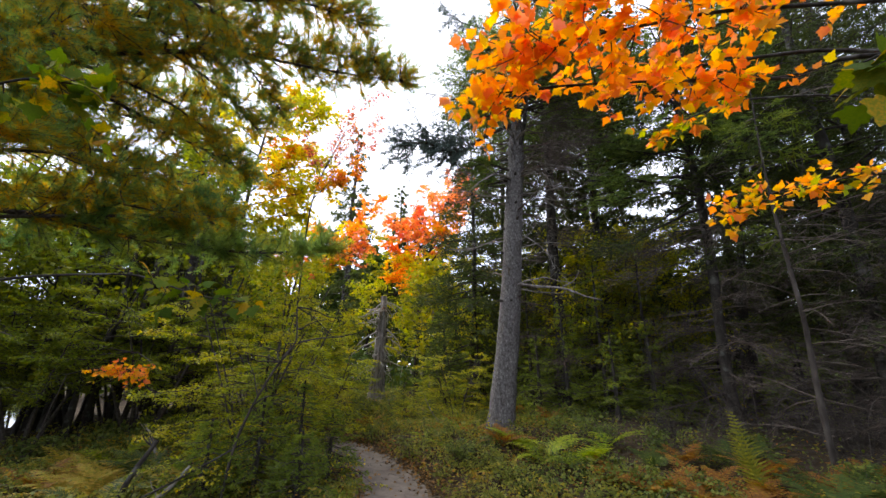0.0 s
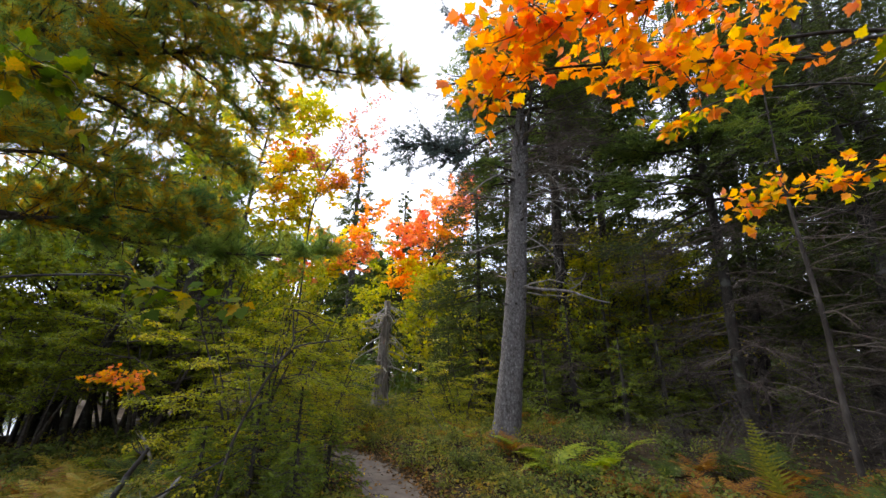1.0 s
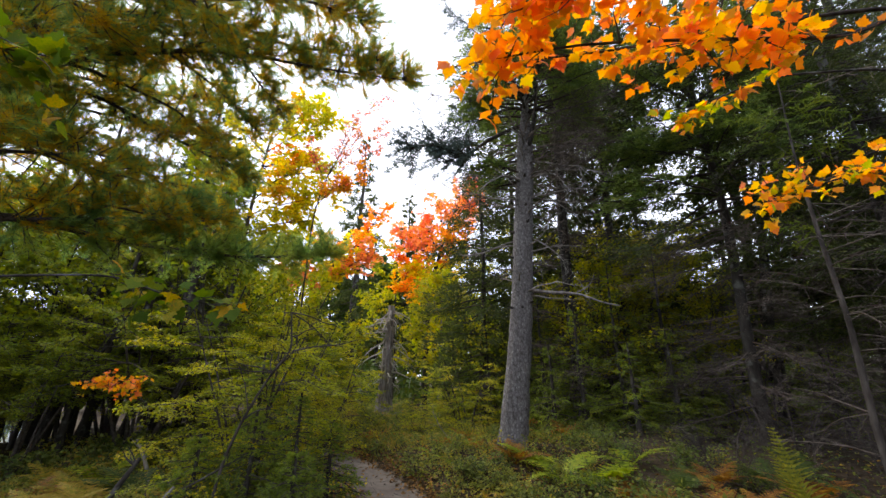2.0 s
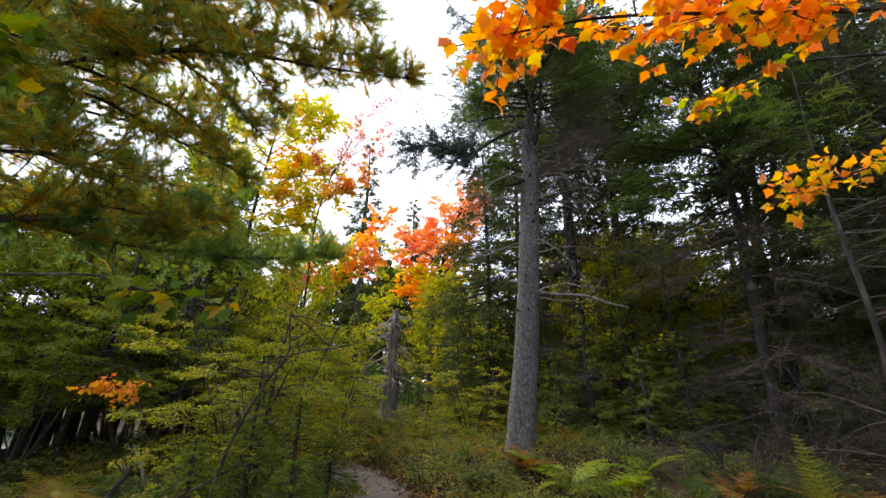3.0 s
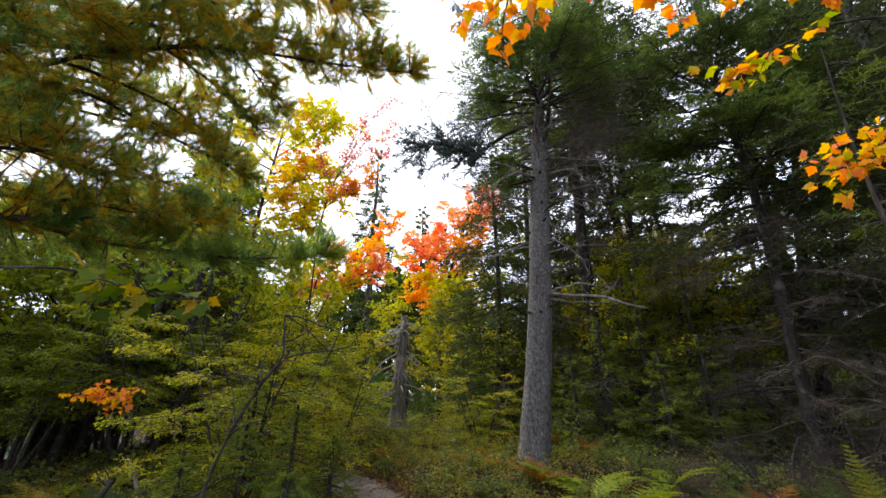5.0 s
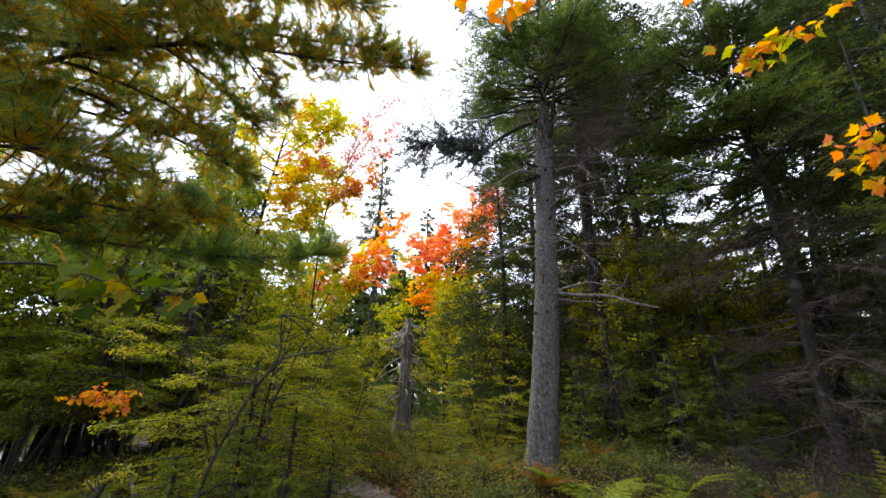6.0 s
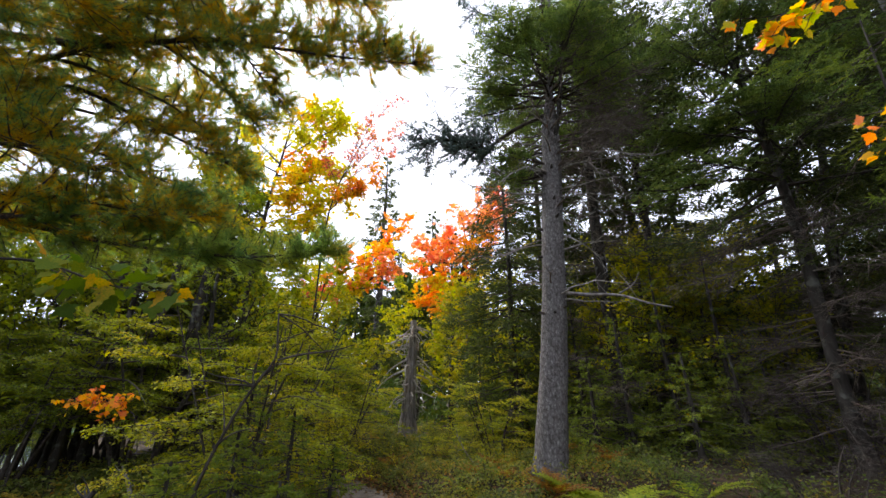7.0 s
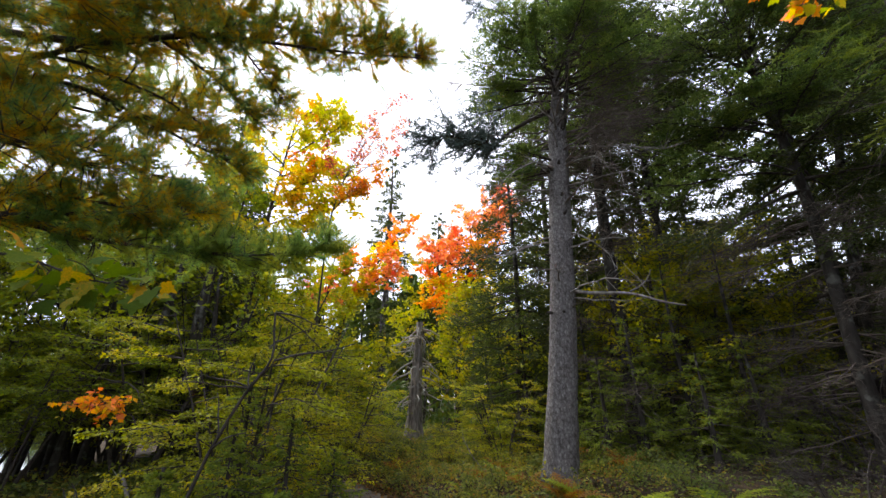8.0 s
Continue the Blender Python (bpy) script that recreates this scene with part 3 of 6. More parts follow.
def layered_shrub(name, at, h, stems, label, mat, size, bare, group, branches=12, outward=0.4, per_tip=8, r=0.02, reach=0.45):
    """A tall shrub: leaning stems with long level branches that carry flat sprays of leaves."""
    t = thing(name, at, label, "shrub", group)
    for k in range(stems):
        a = k * 2.4 + rng.random()
        o = np.array([math.cos(a), math.sin(a), 0.0])
        hs = h * rng.uniform(0.75, 1.05)
        ln = bend([o * 0.12 - (0, 0, 0.1), o * 0.12 + o * outward * hs * 0.25 + rng.normal(size=3) * (0.1, 0.1, 0) + (0, 0, hs * 0.4), o * outward * hs + (0, 0, hs)], 14)
        wood, tips = [(ln, np.linspace(r * 1.3, 0.006, 14))], []
        for j in range(branches):
            u = bare + (1 - bare) * (j + rng.random()) / branches
            p = ln[min(int(u * 13), 12)]
            az = a + rng.normal() * 1.5
            L = h * reach * (1.1 - 0.6 * (u - bare) / (1 - bare)) * rng.uniform(0.6, 1.2)
            ax = crooked(p, (math.cos(az), math.sin(az), rng.uniform(0.0, 0.35)), L, 8, 0.1, 0.05)
            wood.append((ax, np.linspace(r * 0.45, 0.003, 8)))
            m = int(8 + 10 * L)
            v = np.sort(rng.uniform(0.15, 1.0, m)) * 6.99
            i = v.astype(int)
            q = ax[i] + (ax[i + 1] - ax[i]) * (v - i)[:, None]
            f = unit(ax[-1] - ax[0])
            sd = unit(np.cross(f, (0, 0, 1.0)))
            sg = np.where(np.arange(m) % 2, 1.0, -1.0)[:, None]
            d = unit(f * rng.uniform(0.5, 1.0, (m, 1)) + sd * sg * rng.uniform(0.5, 1.0, (m, 1)) + np.array([0, 0, 1.0]) * rng.normal(size=(m, 1)) * 0.16)
            tl = (0.12 + 0.38 * L * (1 - v / 9))[:, None] * rng.uniform(0.6, 1.15, (m, 1))
            s = np.array([0, 0.33, 0.66, 1.0])
            T = q[:, None] + d[:, None] * (tl[:, None] * s[None, :, None]) - np.array([0, 0, 0.14]) * (tl[:, None] * (s ** 2)[None, :, None])
            for w in T:
                tips.append(w)
                wood.append((w[::3], np.array([0.0026, 0.001])))
            tips.append(ax[[4, 5, 6, 7]])
        part("stem", wood_mesh(wood), M_TWIG, t)
        part("foliage", leafy(tips, per_tip, size, 0.6, 0.02, 0.38, True), mat, t)
    return t


def broadleaf(name, at, trunk_pts, r0, limbs, label, mat, size=0.08, per_tip=10, level=2, kids=4, limb_len=1.6, spread=0.9, start=0.35, up=0.2, group="", bark=None, rise=0.25, jitter=0.08):
    """A broadleaved tree: trunk, limbs, crown."""
    t = thing(name, at, label, "tree", group)
    tp = bend(trunk_pts, 18)
    part("trunk", tube(tp, np.linspace(r0, r0 * 0.25, len(tp)), 8, 0.03), bark or M_DARK_BARK, t, smooth=True)
    wood, tips = [], []
    az = rng.random() * 6.28
    for k in range(limbs):
        f = start + (1 - start) * (k + rng.random() * 0.7) / limbs
        i = min(int(f * 17), 16)
        az += 2.4 + rng.normal() * 0.3
        grow(tp[i], (math.cos(az), math.sin(az), rise + 0.5 * f), limb_len * rng.uniform(0.7, 1.25) * (1.15 - 0.7 * (f - start) / (1 - start)), r0 * 0.35 * (1.2 - f), level, wood, tips, spread, up, kids)
    part("branchwork", wood_mesh(wood), bark or M_DARK_BARK, t)
    part("crown", leafy(tips, per_tip, size, 0.85, jitter, 0.9, True), mat, t)
    return t


def leafy_limb(t, base, pts, r, n, tl, mat, size, per, bark, start=0.2, lift=0.1, jitter=0.05):
    """One limb of a broadleaved tree with level sprays of leaves along it."""
    ax = bend(np.array(pts) - base, 16)
    wood, tips = [(ax, np.linspace(r, 0.006, 16))], [ax[-4:]]
    for k in range(n):
        u = start + (1 - start) * (k + rng.random()) / n
        i = min(int(u * 15), 14)
        f = unit(ax[i + 1] - ax[i])
        tw = crooked(ax[i], f * 0.7 + unit(rng.normal(size=3) * (1, 1, 0.45)) * 0.9 + np.array([0, 0, lift]), tl * rng.uniform(0.5, 1.1) * (1.2 - 0.5 * u), 5, 0.14, 0.03)
        wood.append((tw, np.linspace(0.008, 0.003, 5)))
        tips.append(tw[1:])
        for q in range(2):
            t2 = crooked(tw[rng.integers(1, 4)], unit(tw[-1] - tw[0]) * 0.6 + unit(rng.normal(size=3) * (1, 1, 0.4)), tl * rng.uniform(0.25, 0.6), 4, 0.14, 0.03)
            wood.append((t2, np.linspace(0.005, 0.002, 4)))
            tips.append(t2)
    limb = part("limb", wood_mesh(wood), bark, t)
    part("foliage", leafy(tips, per, size, 0.85, jitter, 0.8), mat, limb)


def limbed_tree(name, line, r0, label, group, limbs, bark=None):
    """A broadleaved tree whose limbs are laid out one by one. limbs: points, twigs, twig length, leaves, leaf size, leaves a twig."""
    bark = bark or M_DARK_BARK
    base = np.array(line[0], float)
    t = thing(name, base, label, "tree", group)
    tp = bend(np.array(line) - base, 20)
    tp[0, 2] -= 0.15
    part("trunk", tube(tp, np.linspace(r0, r0 * 0.2, 20), 8, 0.03), bark, t, smooth=True)
    for pts, n, tl, mat, size, per in limbs:
        leafy_limb(t, base, pts, r0 * 0.32, n, tl, mat, size, per, bark)
    return t


# ---- the large grey spruce beside the trail ----
def main_spruce():
    base = np.array([0.53, 8.0, ground_at(0.53, 8.0)])
    line = np.array([(0.51, 8.0, 0.2), (0.625, 8.0, 1.1), (0.75, 8.0, 2.2), (0.845, 8.0, 3.17), (0.92, 8.02, 4.4), (1.04, 8.08, 5.8), (1.08, 8.1, 6.7), (1.15, 8.1, 7.6), (1.3, 8.1, 9.2), (1.42, 8.1, 11.0), (1.5, 8.1, 13.5)]) - base
    t = thing("spruce_tree", base, "tall old spruce with grey flaky bark leaning over the trail", "tree")
    tp = bend(line, 60)
    z = tp[:, 2]
    rr = np.interp(z, [-0.3, 0.3, 1.2, 3, 6, 7, 9, 13.2], [0.3, 0.25, 0.22, 0.2, 0.175, 0.08, 0.05, 0.02])
    part("trunk", tube(tp, rr, 28, 0.022), M_SPRUCE_BARK, t, smooth=True)
    lead = bend(np.array([(1.06, 8.0, 6.15), (1.2, 7.95, 6.5), (1.3, 7.95, 7.1), (1.4, 7.95, 7.9), (1.38, 7.9, 8.4)]) - base, 14)
    part("limb", tube(lead, np.linspace(0.06, 0.025, 14), 8, 0.05), M_DARK_BARK, t, smooth=True)

    def at_z(zz):
        return np.array([np.interp(zz, tp[:, 2], tp[:, k]) for k in range(3)])

    # the live crown: layered boughs above the fork, a sparser top, a few low boughs
    SS, EE, wood = [], [], []
    az = 0.4
    for k in range(94):
        az += 2.4 + rng.normal() * 0.25
        if k < 40:
            f = (k + rng.random()) / 40
            zz, L = 6.75 + 2.3 * f, (2.15 * (1 - f) ** 0.55 + 0.25) * rng.uniform(0.65, 1.1)
        elif k < 64:
            f = (k - 40 + rng.random()) / 24
            zz, L = 9.1 + 3.2 * f, (1.5 - 1.1 * f) * rng.uniform(0.7, 1.1)
        elif k < 71:
            zz, L, az = rng.uniform(4.7, 5.9), rng.uniform(0.8, 1.3), rng.uniform(2.3, 3.9)
        else:
            zz, L, az = rng.uniform(6.7, 8.1), rng.uniform(1.3, 2.0), rng.uniform(-3.8, 0.3)
        ax, S, E, nb = spruce_bough(at_z(zz), az, L, rng.uniform(0.05, 0.3), rng.uniform(0.15, 0.4), 0.35)
        wood.append(tube(ax, np.linspace(0.028, 0.005, len(ax)), 5))
        wood.append(sticks(S[:nb], E[:nb], 0.004, 0.0015))
        SS.append(S[nb:])
        EE.append(E[nb:])
    S, E = np.concatenate(SS), np.concatenate(EE)
    part("branchwork", merge(wood), M_TWIG, t)
    part("crown", brush(S, E, 80, 0.026, 0.017, 0.7), M_SPRUCE_LIT, t)
    # blue-grey drooping spray on a hooked limb
    hook = bend(np.array([(1.05, 8.1, 6.95), (0.55, 8.1, 6.75), (0.1, 8.1, 6.5), (-0.2, 8.05, 6.15), (-0.45, 8.0, 6.2), (-0.9, 7.8, 6.35), (-1.45, 7.7, 6.3)]) - base, 20)
    geo, SS, EE = [tube(hook, np.linspace(0.05, 0.008, 20), 6, 0.05)], [], []
    for k in range(104):
        i = rng.integers(7, 20)
        a = math.pi + rng.normal() * 0.9
        ax, S, E, nb = bough_twigs(hook[i], a, rng.uniform(0.3, 0.7), rng.uniform(-2.0, 1.7), 1.2, 0.6, 0.2)
        geo.append(tube(ax, np.linspace(0.01, 0.003, len(ax)), 4))
        SS.append(S)
        EE.append(E)
    S, E = np.concatenate(SS), np.concatenate(EE)
    limb = part("limb", merge(geo), M_TWIG, t)
    part("spray", brush(S, E, 90, 0.032, 0.016), M_BLUE, limb, "blue-grey needle spray")
    high = bend(np.array([(1.3, 8.1, 9.35), (0.9, 8.1, 9.5), (0.45, 8.05, 9.75), (-0.05, 8.0, 9.85), (-0.5, 7.95, 10.1)]) - base, 16)
    geo, SS, EE = [tube(high, np.linspace(0.035, 0.007, 16), 6, 0.05)], [], []
    for k in range(16):
        ax, S, E, nb = bough_twigs(high[rng.integers(9, 16)], math.pi + rng.normal() * 0.8, rng.uniform(0.3, 0.6), rng.uniform(-0.9, 0.6), 1.2, 0.6, 0.2)
        geo.append(tube(ax, np.linspace(0.01, 0.003, len(ax)), 4))
        SS.append(S)
        EE.append(E)
    limb = part("limb", merge(geo), M_TWIG, t)
    part("spray", brush(np.concatenate(SS), np.concatenate(EE), 50, 0.045, 0.013), M_BLUE, limb, "blue-grey needle spray")
    # dead branches
    for k in range(44):
        zz = 2.3 + 4.2 * rng.random() ** 0.6
        a = rng.random() * 6.28
        L = rng.uniform(0.35, 1.5) * (0.5 + zz / 6)
        p = at_z(zz) + 0.15 * np.array([math.cos(a), math.sin(a), 0])
        ax = crooked(p, (math.cos(a), math.sin(a), rng.uniform(-0.35, 0.35)), L, 7, 0.16, -0.02)
        geo = [tube(ax, np.linspace(0.02, 0.004, 7), 5)]
        m = int(4 + 6 * L)
        s = ax[rng.integers(2, 7, m)]
        e = s + unit(rng.normal(size=(m, 3)) + unit(ax[-1] - ax[0]) * 0.8) * (L * rng.uniform(0.1, 0.35, (m, 1)))
        geo.append(sticks(s, e, 0.006, 0.002))
        part("dead_branch", merge(geo), M_DEADTWIG if k % 3 else M_DEAD, t)
    ax = bend(np.array([(0.98, 7.9, 3.12), (1.35, 7.75, 3.02), (1.75, 7.5, 2.98), (2.1, 7.3, 2.75), (2.35, 7.2, 2.68)]) - base, 12)
    fork = bend(np.array([(1.75, 7.5, 2.98), (1.95, 7.35, 3.05), (2.02, 7.3, 3.25)]) - base, 6)
    part("dead_branch", merge([tube(ax, np.linspace(0.036, 0.012, 12), 6, 0.06), tube(fork, np.linspace(0.016, 0.005, 6), 4)]), M_DEAD, t, "pale barkless dead branch", True)
    for k in range(15):
        zz = rng.uniform(2.6, 6.2)
        a = rng.uniform(-1.0, 0.5) if k % 3 else rng.uniform(2.4, 3.9)
        L = rng.uniform(0.8, 1.9)
        p = at_z(zz) + 0.15 * np.array([math.cos(a), math.sin(a), 0])
        ax = crooked(p, (math.cos(a), math.sin(a), rng.uniform(-0.2, 0.2)), L, 9, 0.14, 0.02)
        geo = [tube(ax, np.linspace(0.016, 0.004, 9), 5)]
        s = ax[rng.integers(3, 9, 14)]
        e = s + unit(rng.normal(size=(14, 3)) + unit(ax[-1] - ax[0]) * 0.9) * (L * rng.uniform(0.1, 0.3, (14, 1)))
        geo.append(sticks(s, e, 0.005, 0.002))
        part("dead_branch", merge(geo), M_DEAD, t)
    # brown sprays that have lost their needles, under the live crown
    for k in range(22):
        a = rng.uniform(-1.3, 0.9) if k % 5 else rng.uniform(2.2, 4.0)
        ax, S, E, nb = bough_twigs(at_z(rng.uniform(5.0, 7.3)), a, rng.uniform(1.2, 2.4), rng.uniform(-0.1, 0.25), 1.1, 0.5, 0.3)
        part("dead_branch", merge([tube(ax, np.linspace(0.018, 0.004, len(ax)), 5), sticks(S[:nb], E[:nb], 0.0035, 0.0015), sticks(S[nb:], E[nb:], 0.002, 0.001), brush(S, E, 14, 0.09, 0.003, quad=True)]), M_DEADTWIG, t, "brown dead spray")
    # knots and stubs on the bark
    for k in range(11):
        zz = rng.uniform(0.6, 5.4)
        a = rng.uniform(-3.3, 0.3)
        d = np.array([math.cos(a), math.sin(a), 0.1])
        p = at_z(zz) + d * 0.17
        part("stub", tube(np.stack([p, p + d * 0.05, p + d * rng.uniform(0.06, 0.13)]), [0.035, 0.025, 0.012], 6, 0.1), M_POLE, t)


reseed(101)
main_spruce()


# ---- dark conifers to the right of the trail ----
def right_conifers():
    G = "dark spruces in the wood"
    rows = [
        (2.4, 11.0, 15.5, 0.17, 7.6, 3.0, 96, 72, 1.7, "dark spruce with a bare twiggy lower trunk"),
        (5.15, 8.6, 14, 0.1, 4.4, 2.9, 66, 34, 1.5, "broad dark spruce with drooping green boughs"),
        (4.2, 12.6, 15, 0.16, 8.0, 3.0, 72, 26, 1.5, "dark spruce deep in the wood"),
        (9.2, 9.0, 15, 0.22, 2.0, 3.3, 110, 10, 1.7, "dark spruce with boughs low to the ground"),
        (8.8, 13.5, 16, 0.16, 3.6, 3.0, 74, 6, 1.5, "dark spruce deep in the wood"),
        (10.2, 11.6, 15, 0.18, 3.0, 3.2, 80, 30, 1.8, "dark spruce among grey dead twigs"),
        # The next two stand out of view, added only to block skylight.
        (9.6, 3.2, 15, 0.2, 3.0, 3.2, 70, 0, 1.5, "unseen spruce added to shade the wood"),
        (-7.5, -2.0, 14, 0.2, 3.0, 3.2, 60, 0, 1.5, "unseen spruce added to shade the wood"),
        (4.7, 15.2, 12.5, 0.12, 3.2, 2.4, 84, 10, 1.3, "dark spruce deep in the wood"),
        (6.4, 15.8, 12, 0.12, 3.2, 2.3, 60, 8, 1.3, "dark spruce deep in the wood"),
        (12.5, 14.0, 16, 0.2, 2.0, 3.4, 46, 0, 1.5, "dark spruce with boughs low to the ground"),
        (1.3, 14.5, 13, 0.14, 2.0, 2.5, 76, 8, 1.3, "green spruce behind the grey trunk"),
        (0.1, 12.2, 9.2, 0.09, 1.2, 2.2, 130, 4, 0.8, "young green spruce behind the grey trunk"),
        (7.6, 5.6, 13, 0.18, 2.2, 3.2, 76, 40, 2.2, "dark spruce with spreading boughs"),
        (6.9, 7.3, 13, 0.12, 3.4, 2.6, 80, 24, 1.5, "dark spruce with thick boughs"),
        (7.0, 11.2, 15, 0.12, 6.6, 2.7, 70, 26, 1.8, "tall leaning dark spruce among dead twigs"),
        (3.2, 14.6, 11.5, 0.13, 3.0, 2.3, 56, 6, 1.3, "green spruce deep in the wood"),
        (3.9, 17.5, 8, 0.14, 1.0, 2.4, 44, 0, 1.5, "green spruce deep in the wood"),
        (7.0, 17.0, 8, 0.14, 1.0, 2.4, 44, 0, 1.5, "green spruce deep in the wood"),
        (11.0, 18.5, 10, 0.16, 1.0, 2.8, 44, 0, 1.5, "dark spruce with boughs low to the ground"),
        (15.5, 12.0, 15, 0.18, 1.6, 3.2, 46, 0, 1.5, "dark spruce with boughs low to the ground"),
    ]
    for x, y, h, r, crown, reach, n, dead, dl, lab in rows:
        far = math.hypot(x, y) > 13 or y < 4
        near = math.hypot(x, y) < 10.5 and y > 4
        bent = [(0, 0, -0.15), (0.3, 0, 2.4), (0.7, 0, 5.0), (1.7, 0, 9.2), (2.2, 0, 11.4), (2.5, 0, 15)] if (x, y) == (7.0, 11.2) else None
        conifer("spruce_tree", (x, y, ground_at(x, y)), h, r, crown, reach, n, lab, trunk_pts=bent, dead=dead, dead_len=dl, group=G, droop=0.4, density=0.7 if far else 0.95, sprays={(6.9, 7.3): 16, (7.6, 5.6): 16, (5.15, 8.6): 16, (7.0, 11.2): 14, (9.2, 9.0): 10}.get((x, y), 0),
                per_m=9 if far else 18 if near else 14, nl=0.17 if far else 0.075 if near else 0.1, nw=0.045 if far else 0.014 if near else 0.02, shape=0.6,
                dense=(4.8, 8.6, -2.2, 1.0, 32, 2.6) if (x, y) == (5.15, 8.6) else None)


reseed(102)
right_conifers()


def young_firs():
    spots = [(2.15, 9.6, 2.6), (3.1, 9.9, 3.6), (4.3, 10.2, 4.2), (3.4, 11.6, 5.0), (4.6, 13.6, 4.2), (1.5, 9.5, 1.8), (2.9, 8.7, 1.7), (7.4, 9.8, 1.8), (0.2, 11.5, 2.8),
             (4.6, 9.6, 1.8), (3.8, 9.0, 2.0), (6.2, 10.4, 1.4), (8.2, 11.0, 4.0), (1.6, 11.2, 3.4), (2.6, 13.0, 4.6), (-0.9, 14.2, 3.6), (0.4, 13.2, 4.0), (8.2, 15.0, 3.6), (10.2, 12.4, 3.4), (12.4, 11.0, 3.2), (6.4, 14.6, 3.4), (9.6, 17.0, 4.0), (13.8, 13.2, 3.6), (5.4, 16.2, 3.6), (11.0, 8.6, 2.6), (7.6, 13.2, 2.6)]
    for x, y, h in spots:
        conifer("young_fir", (x, y, ground_at(x, y)), h, 0.025 + 0.006 * h, 0.15, 0.5 + 0.27 * h, int(18 + 8 * h), "young green fir with soft flat boughs", M_FIR, droop=0.3, density=0.9, per_m=34 if y < 12 else 14, nl=0.055 if y < 12 else 0.11, nw=0.012 if y < 12 else 0.026, group="young firs")


reseed(103)
young_firs()


def dead_leaning_tree():
    at = np.array([3.98, 5.1, ground_at(3.98, 5.1)])
    t = thing("dead_tree", at, "thin dead grey tree with bare drooping side twigs", "tree")
    tp = bend(np.array([(3.97, 5.1, 0.2), (3.98, 5.1, 1.2), (4.03, 5.1, 2.2), (3.99, 5.1, 3.1), (4.0, 5.12, 4.2), (4.06, 5.1, 5.4)]) - at, 26)
    part("trunk", tube(tp, np.interp(tp[:, 2], [0, 2.6, 4.6, 5.4], [0.033, 0.023, 0.009, 0.003]), 9, 0.06), M_POLE, t, smooth=True)
    for k in range(40):
        i = rng.integers(3, 25)
        a = rng.normal() * 1.1 - 0.1 if k % 3 else rng.random() * 6.28
        L = rng.uniform(0.5, 1.7)
        ax = crooked(tp[i], (math.cos(a), math.sin(a), rng.uniform(-0.25, 0.35)), L, 9, 0.09, 0.06)
        geo = [tube(ax, np.linspace(0.007, 0.002, 9), 4)]
        m = int(6 + 9 * L)
        s = ax[rng.integers(2, 9, m)]
        e = s + unit(rng.normal(size=(m, 3)) + unit(ax[-1] - ax[0])) * (L * rng.uniform(0.08, 0.3, (m, 1)))
        geo.append(sticks(s, e, 0.0028, 0.001))
        part("dead_branch", merge(geo), M_DEADTWIG, t)
    SS, EE, wood = [], [], []
    for k in range(16):
        ax, S, E, nb = bough_twigs(tp[rng.integers(16, 26)], rng.random() * 6.28, rng.uniform(0.4, 0.9), 0.2, 1.0)
        SS.append(S)
        EE.append(E)
    S, E = np.concatenate(SS), np.concatenate(EE)
    part("crown", merge([sticks(S, E, 0.003, 0.0015), brush(S, E, 60, 0.035, 0.01, quad=True)]), M_FIR, t, "sparse green needles")
    # broken grey pole leaning into a spruce
    g = ground_at(7.2, 15.5)
    p = thing("broken_pole", (7.2, 15.5, g), "broken pale grey dead trunk leaning against a spruce", "dead tree")
    ln = bend(np.array([(0, 0, -0.1), (0.7, 0, 1.1), (1.3, 0, 2.4), (1.95, 0, 3.4), (2.8, 0.05, 4.6)]), 14)
    part("trunk", tube(ln, np.linspace(0.17, 0.13, 14), 10, 0.07), M_BLEACHED, p, smooth=True)
    ln = bend(np.array([(2.2, 0.05, 3.75), (2.9, -0.2, 3.6), (3.5, -0.3, 4.2), (3.9, -0.3, 4.8)]), 10)
    part("dead_branch", tube(ln, np.linspace(0.1, 0.035, 10), 6, 0.06), M_DEAD, p, smooth=True)
    # the dark spruce trunk that it leans on
    ln = bend(np.array([(2.5, 0.4, -0.1), (2.65, 0.4, 2.2), (2.8, 0.4, 4.6), (3.4, 0.4, 7.0), (3.9, 0.4, 10.5)]), 18)
    k = thing("spruce_tree", (7.2, 15.5, g), "dark spruce trunk among dead twigs", "tree", "dark spruces in the wood")
    part("trunk", tube(ln, np.linspace(0.24, 0.09, 18), 10, 0.05), M_DARK_BARK, k, smooth=True)
    for q in range(26):
        a = rng.random() * 6.28
        ax = crooked(ln[rng.integers(4, 17)], (math.cos(a), math.sin(a), rng.uniform(-0.2, 0.3)), rng.uniform(0.8, 2.0), 7, 0.14, 0.02)
        part("dead_branch", tube(ax, np.linspace(0.02, 0.005, 7), 4), M_DEADTWIG, k)


reseed(104)
dead_leaning_tree()


